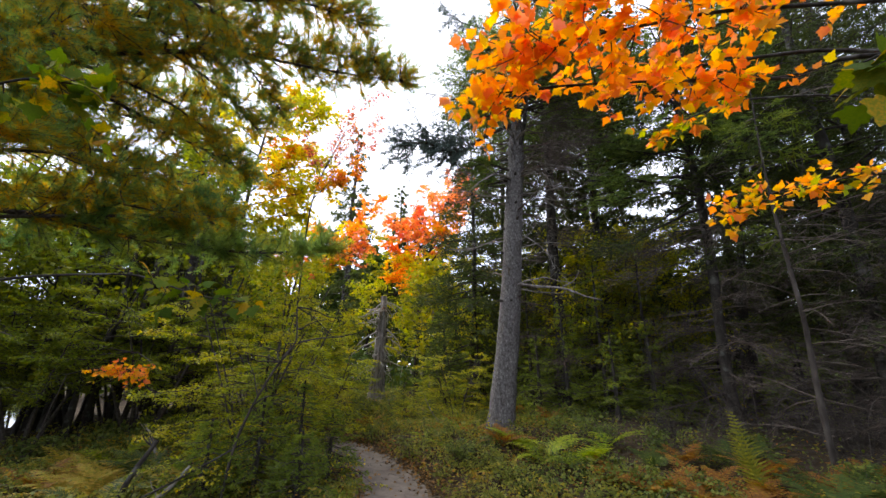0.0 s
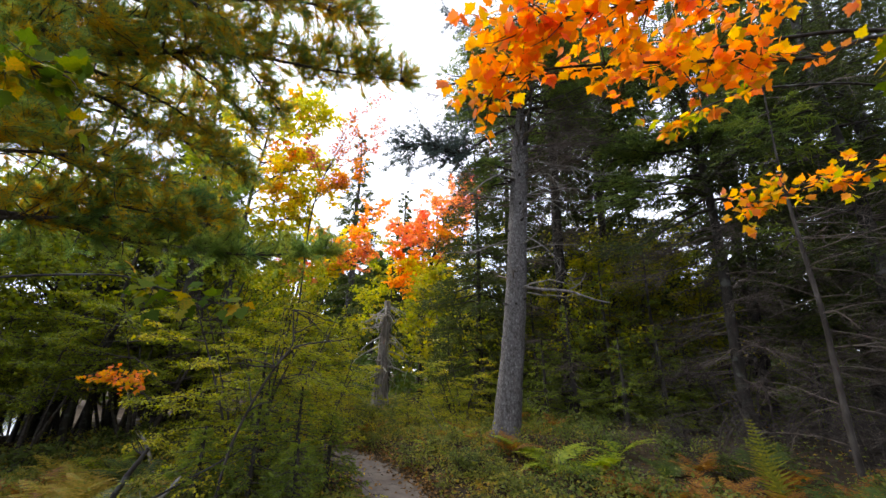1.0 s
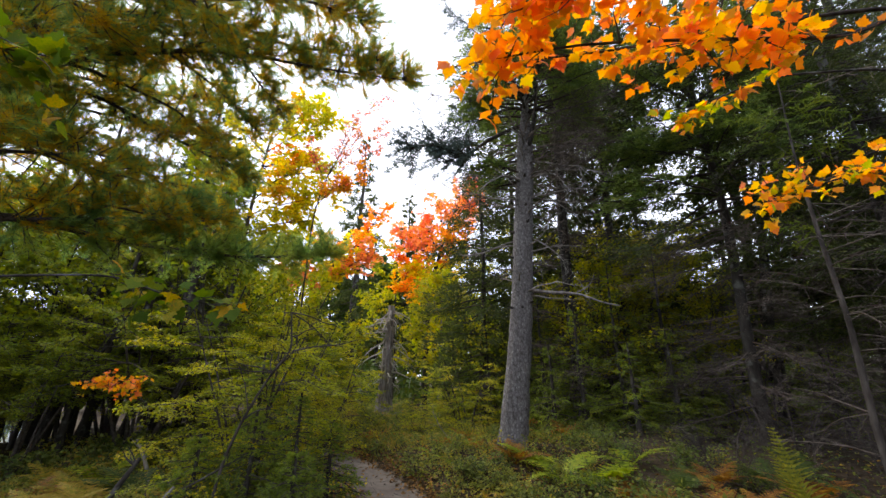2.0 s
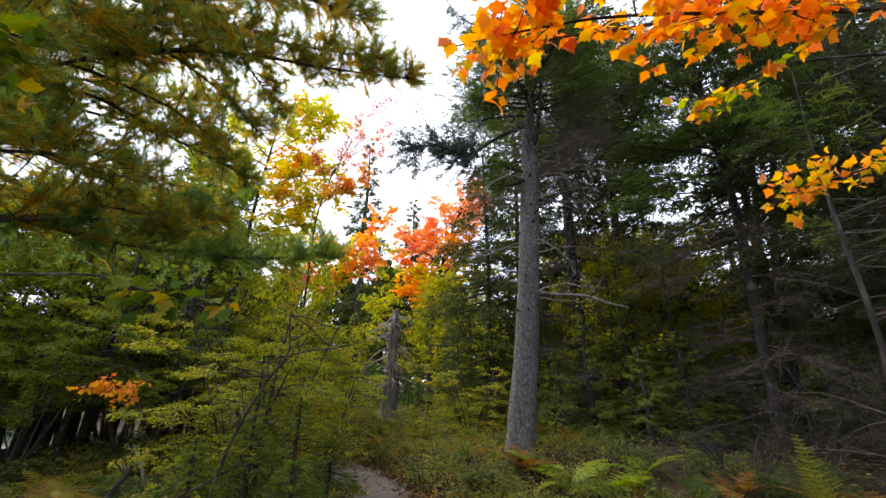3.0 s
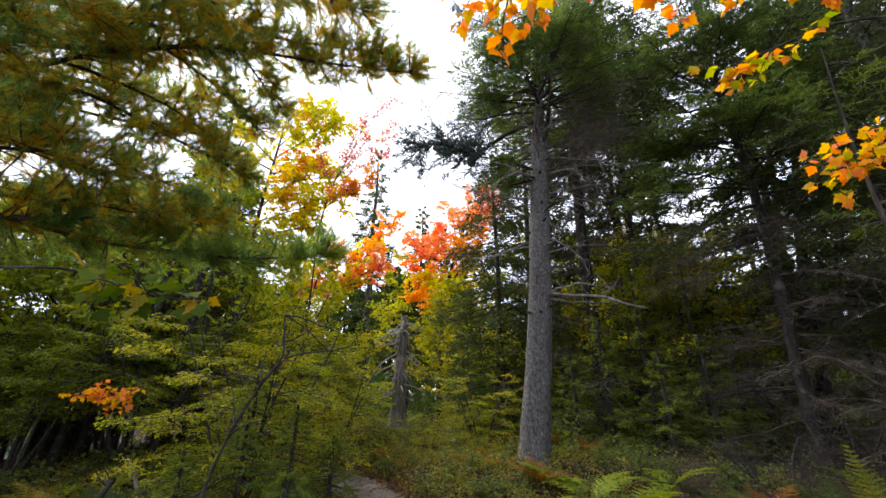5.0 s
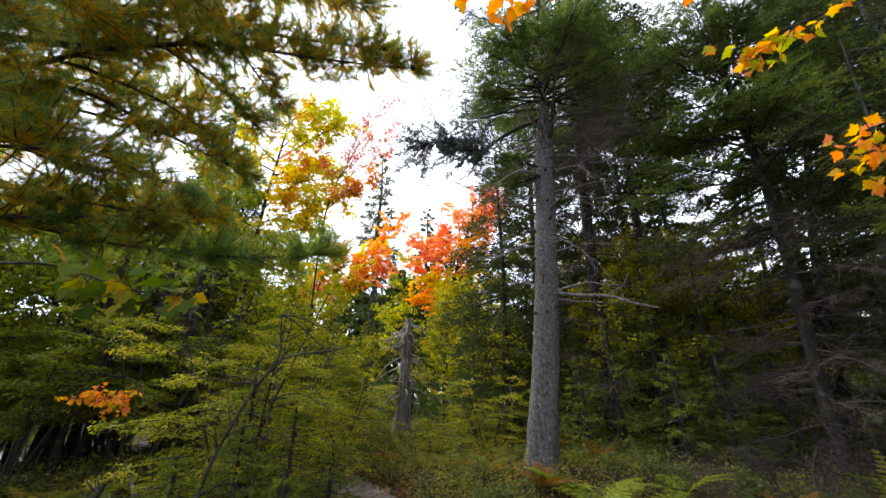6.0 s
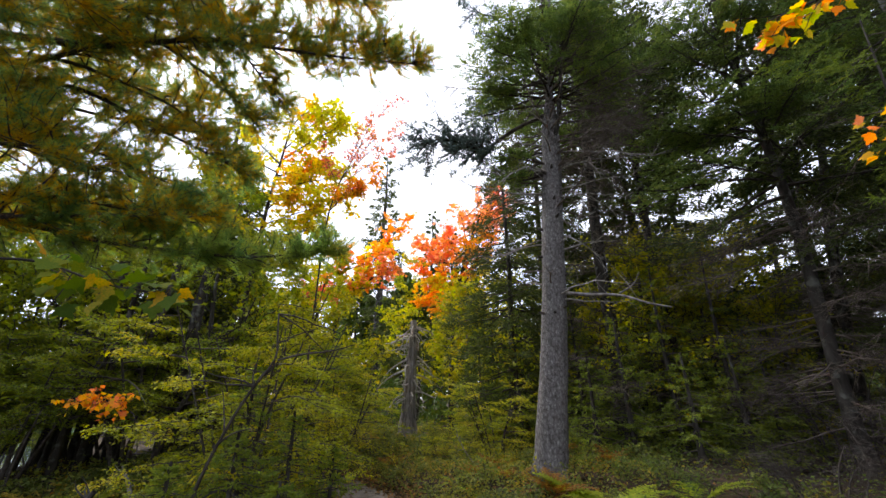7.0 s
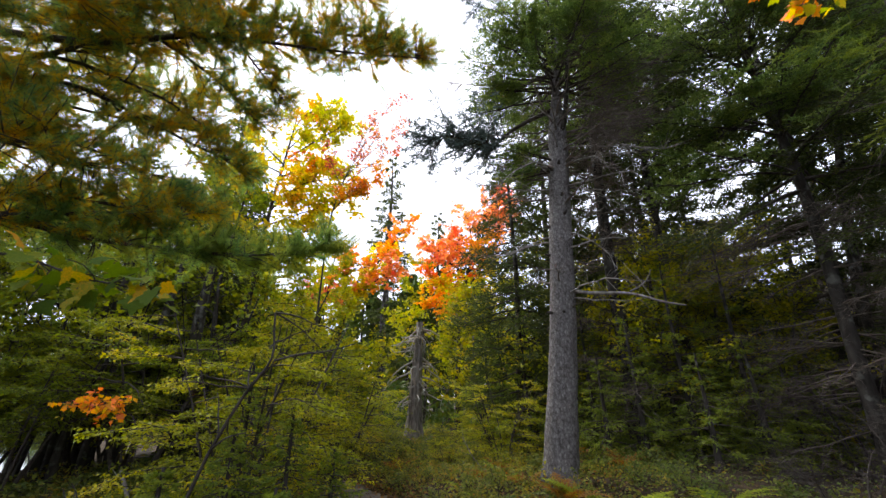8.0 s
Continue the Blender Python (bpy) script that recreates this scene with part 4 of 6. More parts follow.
def twig_thickets():
    """Tangles of fine dead twigs under the spruces and behind the shrubs."""
    for x, y, z0, n, s in [(4.6, 7.4, 1.0, 420, 1.1), (5.8, 6.8, 1.0, 420, 1.2), (6.6, 7.6, 1.4, 420, 1.3), (3.4, 6.8, 0.5, 200, 0.7), (5.2, 9.0, 1.6, 240, 1.2), (5.0, 6.0, 0.7, 300, 0.9), (-6.3, 9.9, 2.2, 360, 1.2), (-5.2, 9.6, 1.8, 240, 0.9)]:
        g = ground_at(x, y)
        t = thing("dead_brush", (x, y, g), "tangle of fine grey-brown dead twigs", "brush", "dead brush")
        geo = []
        for k in range(9):
            a = rng.random() * 6.28
            st = np.array([0.25 * math.cos(a), 0.25 * math.sin(a), -0.05])
            en = np.array([s * math.cos(a) * rng.uniform(0.5, 1), s * math.sin(a) * rng.uniform(0.5, 1), z0 * rng.uniform(0.4, 1.3)])
            ax = bend([st, st * 1.5 + (0, 0, en[2] * 0.7), en], 8)
            geo.append(tube(ax, np.linspace(0.014, 0.004, 8), 4))
            m = n // 9
            b = ax[rng.integers(2, 8, m)]
            e = b + unit(rng.normal(size=(m, 3)) * (1, 1, 0.4)) * rng.uniform(0.1, 0.6, (m, 1)) * s * 0.7
            geo.append(sticks(b, e, 0.003, 0.001))
            m2 = m * 3
            j = rng.integers(0, m, m2)
            b2 = b[j] + (e - b)[j] * rng.uniform(0.2, 1, (m2, 1))
            geo.append(sticks(b2, b2 + unit(rng.normal(size=(m2, 3)) * (1, 1, 0.5)) * rng.uniform(0.05, 0.2, (m2, 1)), 0.0016, 0.0008))
        # Right-hand tangles get the darker twig colour in place of the wood's shade.
        part("twigwork", merge(geo), M_TWIG if x > 0 else M_DEADTWIG, t)


reseed(105)
twig_thickets()


# ---- the pine whose limbs hang over the scene from the left ----
def tuft(P, D, count, nl, nw):
    """Pine tufts: needles in brushes round shoot ends."""
    n = len(P)
    idx = np.repeat(np.arange(n), count)
    back = rng.uniform(0, 0.13, len(idx))[:, None]
    d = unit(D)[idx]
    pos = P[idx] - d * back
    dirs = d * 0.55 + unit(rng.normal(size=pos.shape)) * 0.8
    return needles(pos, dirs, nl * rng.uniform(0.75, 1.2, len(idx)), nw)


def pine_limb(t, base, pts, r, side_n, side_len, mat, spread=0.9, tufts=7, up=0.22, old=None):
    """One pine limb with side shoots that end in needle tufts."""
    ax = bend(np.array(pts) - base, 22)
    geo = [tube(ax, np.linspace(r, 0.008, 22), 7, 0.05)]
    P, D, S, E, old_p, old_d = [], [], [], [], [], []
    for k in range(side_n):
        u = 0.22 + 0.78 * rng.random() ** 0.75
        i = min(int(u * 21), 20)
        d0 = unit(ax[i + 1] - ax[i])
        d = unit(d0 * 0.7 + unit(rng.normal(size=3) * (1, 1, 0.75)) * spread + np.array([0, 0, up]))
        L = side_len * rng.uniform(0.4, 1.1) * (1.15 - 0.5 * u)
        br = crooked(ax[i], d, L, 6, 0.14)
        geo.append(tube(br, np.linspace(0.010, 0.004, 6), 4))
        for q in range(tufts):
            j = rng.integers(2, 6)
            s = br[j]
            dd = unit(unit(br[-1] - br[0]) * 0.7 + rng.normal(size=3) * 0.5 + np.array([0, 0, 0.3]))
            e = s + dd * rng.uniform(0.08, 0.28)
            S.append(s)
            E.append(e)
            old_p.append(s + (e - s) * rng.uniform(0.2, 0.6))
            old_d.append(dd)
            P.append(e)
            D.append(dd)
        P.append(br[-1])
        D.append(br[-1] - br[-2])
    geo.append(sticks(np.array(S), np.array(E), 0.0045, 0.003))
    limb = part("limb", merge(geo), M_TWIG, t)
    part("foliage", tuft(np.array(P), np.array(D), 56, 0.075, 0.0034), mat, limb)
    part("foliage", tuft(np.array(old_p), np.array(old_d), 56, 0.075, 0.0034), old or M_PINE_GOLD, limb, "older inner needles")


def left_pine():
    base = np.array([-7.2, 3.4, ground_at(-7.2, 3.4)])
    t = thing("pine_tree", base, "old pine with long limbs of green and yellowing needles", "tree")
    tp = np.stack([0.1 * np.sin(np.linspace(0, 3, 20)), 0 * np.linspace(0, 1, 20), np.linspace(-0.2, 14, 20)], 1)
    part("trunk", tube(tp, np.linspace(0.26, 0.06, 20), 12, 0.04), M_DARK_BARK, t, smooth=True)
    A = np.array
    limbs = [
        ([(-7.2, 3.4, 5.6), (-5.43, 4.5, 5.95), (-4.28, 4.7, 6.15), (-3.8, 5.1, 6.45), (-2.4, 5.6, 6.45), (-0.9, 5.98, 6.42)], 0.06, 200, 0.62, 4),
        ([(-7.2, 3.4, 6.6), (-5.6, 4.0, 6.6), (-4.2, 4.6, 7.0), (-2.8, 4.8, 7.2), (-1.7, 5.3, 7.1)], 0.05, 130, 0.7, 4),
        ([(-7.2, 3.4, 4.6), (-6.0, 4.1, 5.3), (-5.39, 4.4, 5.82), (-4.54, 4.4, 6.72), (-4.1, 4.5, 7.3)], 0.045, 60, 0.8, 5),
        ([(-7.2, 3.4, 5.0), (-5.68, 4.6, 5.45), (-4.49, 5.4, 4.92), (-3.9, 6.0, 4.75)], 0.04, 80, 0.7, 4),
        ([(-7.2, 3.4, 5.4), (-5.9, 4.6, 5.9), (-4.9, 5.2, 5.6), (-4.2, 5.7, 5.15)], 0.035, 56, 0.6, 4),
        ([(-7.2, 3.4, 3.5), (-6.2, 4.5, 3.75), (-5.5, 5.0, 3.82), (-4.24, 5.2, 3.78), (-3.57, 5.3, 3.68)], 0.045, 70, 0.75, 5),
        ([(-7.2, 3.4, 3.2), (-5.6, 4.2, 3.3), (-4.5, 4.8, 3.1), (-3.2, 5.4, 3.06), (-2.0, 5.65, 3.2)], 0.05, 140, 0.55, 4),
        ([(-7.2, 3.4, 2.9), (-5.9, 3.9, 3.1), (-4.9, 4.4, 3.3), (-4.0, 4.9, 3.5)], 0.04, 46, 0.9, 5),
        ([(-7.2, 3.4, 7.4), (-5.2, 3.6, 6.8), (-4.0, 3.8, 6.3), (-3.2, 4.0, 5.9)], 0.045, 50, 1.0, 5),
    ]
    limbs += [
        ([(-4.6, 4.65, 6.1), (-4.4, 5.2, 6.1), (-4.1, 5.7, 5.9), (-3.7, 6.0, 5.4)], 0.025, 54, 0.7, 4),
        ([(-3.8, 5.1, 6.43), (-3.6, 5.5, 6.15), (-3.35, 5.8, 5.85)], 0.018, 30, 0.5, 4),
        ([(-7.2, 3.4, 5.6), (-6.8, 5.0, 6.2), (-6.0, 5.7, 6.3), (-5.0, 6.2, 6.5)], 0.035, 80, 0.65, 5),
        ([(-7.2, 3.4, 5.2), (-6.4, 5.2, 5.6), (-5.4, 5.8, 5.6), (-4.8, 6.0, 5.6)], 0.035, 60, 0.6, 4),
        ([(-7.2, 3.4, 4.3), (-6.6, 4.0, 4.7), (-6.1, 4.4, 4.7), (-5.6, 4.6, 4.6)], 0.04, 100, 0.7, 6),
        ([(-7.2, 3.4, 5.0), (-6.5, 4.0, 5.2), (-5.9, 4.4, 5.2)], 0.035, 90, 0.7, 6),
        ([(-7.2, 3.4, 6.0), (-6.4, 4.2, 6.3), (-5.6, 4.6, 6.3), (-4.9, 4.8, 6.2)], 0.035, 90, 0.7, 6),
        ([(-7.2, 3.4, 6.2), (-4.6, 4.9, 6.9), (-3.0, 5.5, 6.9), (-1.5, 5.8, 6.75)], 0.045, 120, 0.6, 4),
        ([(-7.2, 3.4, 6.8), (-5.0, 4.4, 7.3), (-3.4, 4.9, 7.5), (-2.3, 5.2, 7.5)], 0.045, 90, 0.7, 4),
    ]
    for z, dy, tipx in [(3.5, 0.9, -3.6), (4.2, 0.9, -4.2), (6.3, 0.6, -4.0), (7.0, 1.2, -3.2), (3.9, 0.3, -4.5), (5.8, -0.3, -4.6), (6.6, -0.2, -4.3)]:
        limbs.append(([(-7.2, 3.4, z - 0.4), (-6.0, 3.6 + dy * 0.4, z), (-5.0, 3.8 + dy * 0.8, z + 0.1), (tipx, 4.1 + dy, z + rng.uniform(-0.2, 0.2))], 0.035, 44, 1.0, 5))
    limbs += [
        ([(-7.2, 3.4, 4.0), (-6.0, 3.2, 4.4), (-5.0, 3.05, 4.5), (-4.3, 2.95, 4.4)], 0.04, 64, 0.6, 5),
        ([(-7.2, 3.4, 3.2), (-6.0, 3.2, 3.6), (-5.0, 3.0, 3.7), (-4.2, 2.95, 3.6)], 0.04, 64, 0.6, 5),
        ([(-7.2, 3.4, 4.6), (-5.8, 3.1, 5.0), (-4.9, 3.0, 5.0), (-4.3, 3.0, 4.8)], 0.04, 64, 0.6, 5),
    ]
    for pts, r, n, sl, tf in limbs:
        pine_limb(t, base, pts, r, n, sl, M_PINE, tufts=tf, old=M_PINE if r == 0.05 and pts[0][2] == 3.2 else None)


reseed(106)
left_pine()


# ---- shrubs along the left of the trail ----
def left_shrubs():
    G = "green shrubs beside the trail"
    L = "leafy yellow-green shrub with crooked dark stems"
    a = layered_shrub("shrub", (-2.9, 5.7, ground_at(-2.9, 5.7)), 2.6, 6, L, M_SHRUB, 0.04, 0.28, G, 12, 0.42, 13)
    b = layered_shrub("shrub", (-3.5, 9.3, ground_at(-3.5, 9.3)), 2.3, 6, L, M_SHRUB, 0.038, 0.42, G, 11, 0.5, 13)
    c = layered_shrub("shrub", (-6.2, 7.6, ground_at(-6.2, 7.6)), 3.3, 6, "tall green understory shrub with layered leaves", M_SHRUB_DARK, 0.05, 0.52, G, 12, 0.4, 13, 0.035)
    for src, x, y, rz, s in [(a, -3.7, 7.3, 200, 1.0), (b, -4.5, 11.2, 40, 0.8), (a, -5.4, 13.0, 300, 1.0),
                             (c, -7.6, 8.6, 60, 0.95), (c, -9.4, 9.4, 170, 1.05), (c, -7.6, 10.2, 250, 1.1), (c, -5.4, 10.2, 20, 1.0), (c, -11.5, 11.5, 110, 1.1), (c, -5.0, 12.0, 300, 0.8),
                             (b, -1.5, 10.2, 150, 0.35), (b, -0.6, 12.5, 30, 0.8), (a, -2.0, 13.5, 270, 0.4), (b, -5.8, 14.5, 200, 1.2), (c, -9.0, 13.5, 15, 1.2), (a, -0.3, 9.9, 10, 0.7), (c, -7.4, 6.6, 190, 0.8), (c, -9.2, 7.4, 300, 0.9), (c, -10.8, 8.6, 210, 0.95), (c, -8.6, 5.6, 120, 0.75), (c, -12.6, 9.4, 80, 0.55), (c, -13.6, 11.0, 200, 0.55), (c, -11.8, 8.6, 310, 0.5), (c, -14.6, 12.6, 20, 0.6), (c, -10.9, 7.6, 140, 0.5)]:
        copy_thing(src, pose(x, y, ground_at(x, y), 0, 0, rz) @ Matrix.Scale(s, 4))
    # the crooked dark stem that stands out of the shrub
    at = np.array([-2.62, 4.5, ground_at(-2.62, 4.5)])
    t = thing("dead_sapling", at, "crooked bare dark sapling among green leaves", "sapling")
    tp = bend(np.array([(-2.62, 4.5, 0.0), (-2.56, 4.5, 0.66), (-2.41, 4.5, 1.06), (-2.19, 4.5, 1.5), (-1.97, 4.5, 1.74), (-2.01, 4.5, 1.95), (-2.03, 4.5, 2.15)]) - at, 20)
    part("trunk", tube(tp, np.linspace(0.016, 0.008, 20), 7, 0.06), M_POLE, t, smooth=True)
    for pts in ([(-1.97, 4.5, 1.74), (-1.75, 4.52, 1.8), (-1.5, 4.5, 1.8), (-1.25, 4.45, 1.86)], [(-2.41, 4.5, 1.06), (-2.25, 4.45, 1.16), (-2.05, 4.4, 1.2)]):
        ax = bend(np.array(pts) - at, 9)
        part("branch", tube(ax, np.linspace(0.011, 0.004, 9), 5, 0.05), M_POLE, t, smooth=True)
    for k in range(12):
        ax = crooked(tp[rng.integers(5, 20)], rng.normal(size=3) + (0, 0, 0.4), rng.uniform(0.3, 0.7), 6, 0.2)
        part("branch", tube(ax, np.linspace(0.009, 0.003, 6), 4), M_TWIG, t)
    for x, y, h in [(-2.15, 5.15, 1.3), (-2.45, 4.75, 1.2), (-2.95, 4.6, 0.9), (-1.85, 4.5, 0.8), (-2.75, 5.3, 1.7), (-1.9, 5.6, 1.0)]:
        conifer("fir_sapling", (x, y, ground_at(x, y)), h, 0.015, 0.04, 0.65, 56, "small soft green fir sapling beside the trail", M_FIR, per_m=50, nl=0.04, nw=0.01, droop=0.35, group="fir saplings")


reseed(107)
left_shrubs()


# ---- autumn trees in the gap ----
def autumn_trees():
    G = "autumn maples"
    g = ground_at
    Y, O, R, C = M_YELLOW, M_ORANGE, M_RED, M_CORAL
    limbed_tree("maple_tree", [(-6.6, 10, g(-6.6, 10)), (-6.5, 10, 3), (-6.35, 10, 6.3), (-6.15, 10, 7.9), (-6.0, 10, 9.3)], 0.08, "slender maple with yellow and yellow-green leaves", G, [
        ([(-6.1, 10, 8.2), (-5.4, 9.9, 8.8), (-4.6, 9.8, 9.0)], 17, 0.98, Y, 0.1, 19),
        ([(-6.05, 10, 8.9), (-5.6, 9.8, 9.2), (-5.2, 9.7, 9.2)], 9, 0.70, O, 0.1, 15),
        ([(-6.15, 10, 7.8), (-5.2, 9.8, 8.2), (-4.0, 9.6, 8.6)], 18, 0.98, Y, 0.1, 19),
        ([(-6.2, 10, 7.2), (-5.6, 9.9, 7.5), (-4.7, 9.8, 7.35)], 10, 0.70, O, 0.1, 16),
        ([(-6.2, 10, 7.3), (-5.4, 10.4, 7.7), (-4.8, 10.6, 7.9)], 11, 0.84, Y, 0.1, 15),
        ([(-6.3, 10, 6.5), (-5.3, 9.8, 6.9), (-4.0, 9.6, 6.8)], 20, 0.98, Y, 0.1, 20),
        ([(-6.35, 10, 5.8), (-5.2, 9.8, 6.0), (-3.9, 9.6, 6.1)], 20, 0.98, Y, 0.1, 20),
        ([(-6.4, 10, 5.2), (-5.5, 9.8, 5.4), (-4.3, 9.6, 5.4)], 18, 0.98, Y, 0.1, 19),
        ([(-6.45, 10, 4.4), (-5.6, 9.8, 4.7), (-4.8, 9.7, 4.7)], 16, 0.98, M_SHRUB, 0.09, 18),
        ([(-6.4, 10, 5.6), (-7.0, 9.9, 6.0), (-7.6, 9.8, 6.0)], 12, 0.7, Y, 0.1, 16),
        ([(-6.35, 10, 6.2), (-5.6, 9.5, 6.4), (-5.0, 9.2, 6.4)], 14, 0.9, Y, 0.1, 18),
        ([(-6.2, 10, 7.7), (-7.0, 10.1, 8.5), (-7.9, 10.2, 9.3)], 11, 0.63, Y, 0.1, 12),
        ([(-6.2, 10, 7.4), (-7.0, 10.1, 7.9), (-7.7, 10.2, 8.2)], 9, 0.56, Y, 0.1, 12),
        ([(-6.3, 10, 6.5), (-6.9, 10.1, 6.9), (-7.4, 10.2, 7.0)], 9, 0.56, Y, 0.1, 12)], M_POLE)
    limbed_tree("maple_tree", [(-4.2, 9.2, g(-4.2, 9.2)), (-4.15, 9.2, 2.6), (-4.1, 9.1, 5.2), (-3.85, 9, 6.2), (-3.3, 9, 7.4)], 0.03, "thin maple with sparse red leaves and an orange spray", G, [
        ([(-3.8, 9, 6.3), (-3.3, 9, 7.8), (-2.3, 8.95, 8.75)], 12, 0.28, R, 0.058, 6),
        ([(-3.7, 9, 6.5), (-3.1, 9.1, 7.5), (-2.25, 9.1, 7.95)], 10, 0.28, R, 0.058, 6),
        ([(-3.75, 9, 6.4), (-3.0, 8.9, 7.1), (-2.2, 8.9, 7.5)], 10, 0.28, R, 0.058, 6),
        ([(-3.8, 9, 6.2), (-3.0, 9, 6.8), (-2.35, 9, 7.15)], 10, 0.28, R, 0.058, 6),
        ([(-3.8, 9, 6.3), (-3.4, 9.1, 7.4), (-3.1, 9.1, 8.3)], 12, 0.34, R, 0.058, 6),
        ([(-3.85, 9, 6.2), (-4.2, 9.1, 6.9), (-4.4, 9.1, 7.5)], 12, 0.34, R, 0.058, 7),
        ([(-4.0, 9.05, 5.6), (-3.5, 9, 6.0), (-2.7, 8.95, 6.4)], 12, 0.56, O, 0.07, 15),
        ([(-4.05, 9.05, 5.5), (-3.6, 8.9, 5.9), (-3.2, 8.8, 6.0)], 8, 0.49, O, 0.07, 15)], M_TWIG)
    limbed_tree("maple_tree", [(-7.0, 16, g(-7, 16)), (-6.9, 16, 3), (-6.5, 16, 5.2), (-5.6, 16, 7.4)], 0.1, "maple with bright orange and red leaves", G, [
        ([(-6.5, 16, 5.2), (-5.2, 15.8, 6.8), (-3.9, 15.6, 8.4)], 23, 0.98, O, 0.125, 16),
        ([(-6.4, 16, 5.4), (-5.5, 16.2, 6.6), (-4.9, 16.3, 7.4)], 16, 0.98, Y, 0.125, 16),
        ([(-6.6, 16, 4.9), (-5.4, 15.8, 5.9), (-4.3, 15.6, 6.4)], 18, 0.98, C, 0.125, 16),
        ([(-6.7, 16, 4.6), (-7.2, 15.8, 5.4), (-7.9, 15.6, 5.6)], 14, 0.80, R, 0.11, 24),
        ([(-6.5, 16, 5.1), (-6.7, 15.6, 6.2), (-6.5, 15.4, 7.0)], 16, 1.12, O, 0.125, 16),
        ([(-6.6, 16, 4.8), (-6.0, 15.5, 5.4), (-5.6, 15.2, 5.6)], 13, 0.98, Y, 0.11, 16)])
    limbed_tree("maple_tree", [(-2.6, 19.5, g(-2.6, 19.5)), (-2.6, 19.5, 3), (-2.4, 19.5, 6), (-1.6, 19.5, 9), (-0.6, 19.5, 11.2)], 0.14, "maple with coral red and orange leaves", G, [
        ([(-1.6, 19.5, 9.0), (-1.0, 19.4, 10.5), (-0.1, 19.3, 11.5)], 23, 1.26, C, 0.14, 18),
        ([(-1.8, 19.5, 8.6), (-2.0, 19.4, 9.9), (-2.4, 19.3, 10.8)], 14, 0.98, C, 0.14, 8),
        ([(-1.8, 19.5, 8.4), (-0.8, 19.3, 9.6), (0.4, 19.2, 10.6)], 18, 1.26, C, 0.14, 18),
        ([(-2.2, 19.5, 7.0), (-3.2, 19.3, 8.2), (-4.2, 19.1, 8.8)], 20, 1.12, C, 0.14, 16),
        ([(-2.1, 19.5, 7.4), (-2.5, 19.2, 8.6), (-2.8, 19.0, 9.2)], 16, 1.12, C, 0.14, 16),
        ([(-2.2, 19.5, 7.0), (-1.4, 19.2, 8.0), (-0.6, 19.0, 8.9)], 18, 1.26, O, 0.14, 18),
        ([(-2.4, 19.5, 6.0), (-3.2, 19.3, 6.7), (-4.2, 19.0, 7.2)], 16, 1.12, O, 0.14, 15),
        ([(-2.3, 19.5, 6.3), (-1.6, 19.2, 7.0), (-0.9, 19.0, 7.4)], 16, 1.26, Y, 0.14, 18),
        ([(-1.9, 19.5, 8.2), (-1.2, 19.0, 9.4), (-0.4, 18.8, 10.0)], 16, 1.2, C, 0.14, 16),
        ([(-2.2, 19.5, 7.2), (-3.0, 19.0, 7.7), (-3.7, 18.8, 8.1)], 16, 1.2, C, 0.14, 16),
        ([(-2.3, 19.5, 6.6), (-1.9, 19.0, 7.6), (-1.5, 18.8, 8.3)], 16, 1.2, O, 0.14, 16),
        ([(-2.4, 19.5, 5.8), (-2.8, 19.0, 6.4), (-3.2, 18.8, 6.6)], 16, 1.2, Y, 0.14, 16),
        ([(-2.5, 19.5, 5.0), (-3.2, 19.2, 5.4), (-4.1, 19.0, 5.8)], 16, 1.12, O, 0.14, 15),
        ([(-2.5, 19.5, 5.0), (-1.8, 19.2, 5.6), (-1.2, 19.0, 6.0)], 16, 1.26, Y, 0.14, 18)])
    broadleaf("birch_tree", (-1.75, 17.6, ground_at(-1.75, 17.6)), [(0, 0, -0.1), (0.05, 0, 3), (0.1, 0, 5.4)], 0.07, 16, "thin pale trunked tree with yellow-green leaves", M_SHRUB, 0.1, 16, 2, 4, 1.3, 0.9, 0.4, group="pale trunked trees", bark=M_DEAD)
    G2 = "green broadleaved trees"
    for x, y, h, r in [(-7.0, 9.6, 7, 0.08), (-9.8, 9.6, 7.5, 0.1), (-8.6, 11.2, 8, 0.1), (-11.5, 10.5, 7, 0.12), (-12.6, 13, 8, 0.12), (-10.4, 14.6, 8, 0.12), (-13.2, 8.6, 7, 0.1), (-10.8, 7.2, 6, 0.1), (-14.6, 9.6, 6.5, 0.1), (-12.2, 6.4, 6, 0.09), (-11.2, 8.2, 5.5, 0.06), (-13.0, 9.8, 6, 0.06), (-14.5, 8.2, 6, 0.06), (-9.6, 8.4, 5, 0.05), (-12.0, 11.8, 6, 0.06)]:
        broadleaf("understory_tree", (x, y, ground_at(x, y)), [(0, 0, -0.1), (0.1, 0.1, h * 0.3), (-0.1, 0, h * 0.6), (0.2, 0, h)], r, 16, "dark-trunked tree with green summer leaves", M_SHRUB_DARK, 0.11, 18, 2, 4, 1.9, 0.95, 0.2, group=G2)
    for x, y, h in [(3.2, 16.5, 6.6), (6.0, 18, 7.0), (1.2, 19, 8), (8.6, 18.6, 7.0), (4.6, 20.5, 7.5), (3.0, 11.9, 4.0), (4.8, 11.8, 4.4), (5.8, 13.0, 5.0), (5.3, 13.7, 5.4), (3.7, 13.3, 5.2), (-6.2, 13.2, 5.0), (-7.4, 15.4, 6.0), (-4.6, 21.5, 8.0), (-9.0, 19.0, 8.5), (-0.6, 17.5, 6.0), (-11.8, 18.0, 8), (-2.8, 24, 7)]:
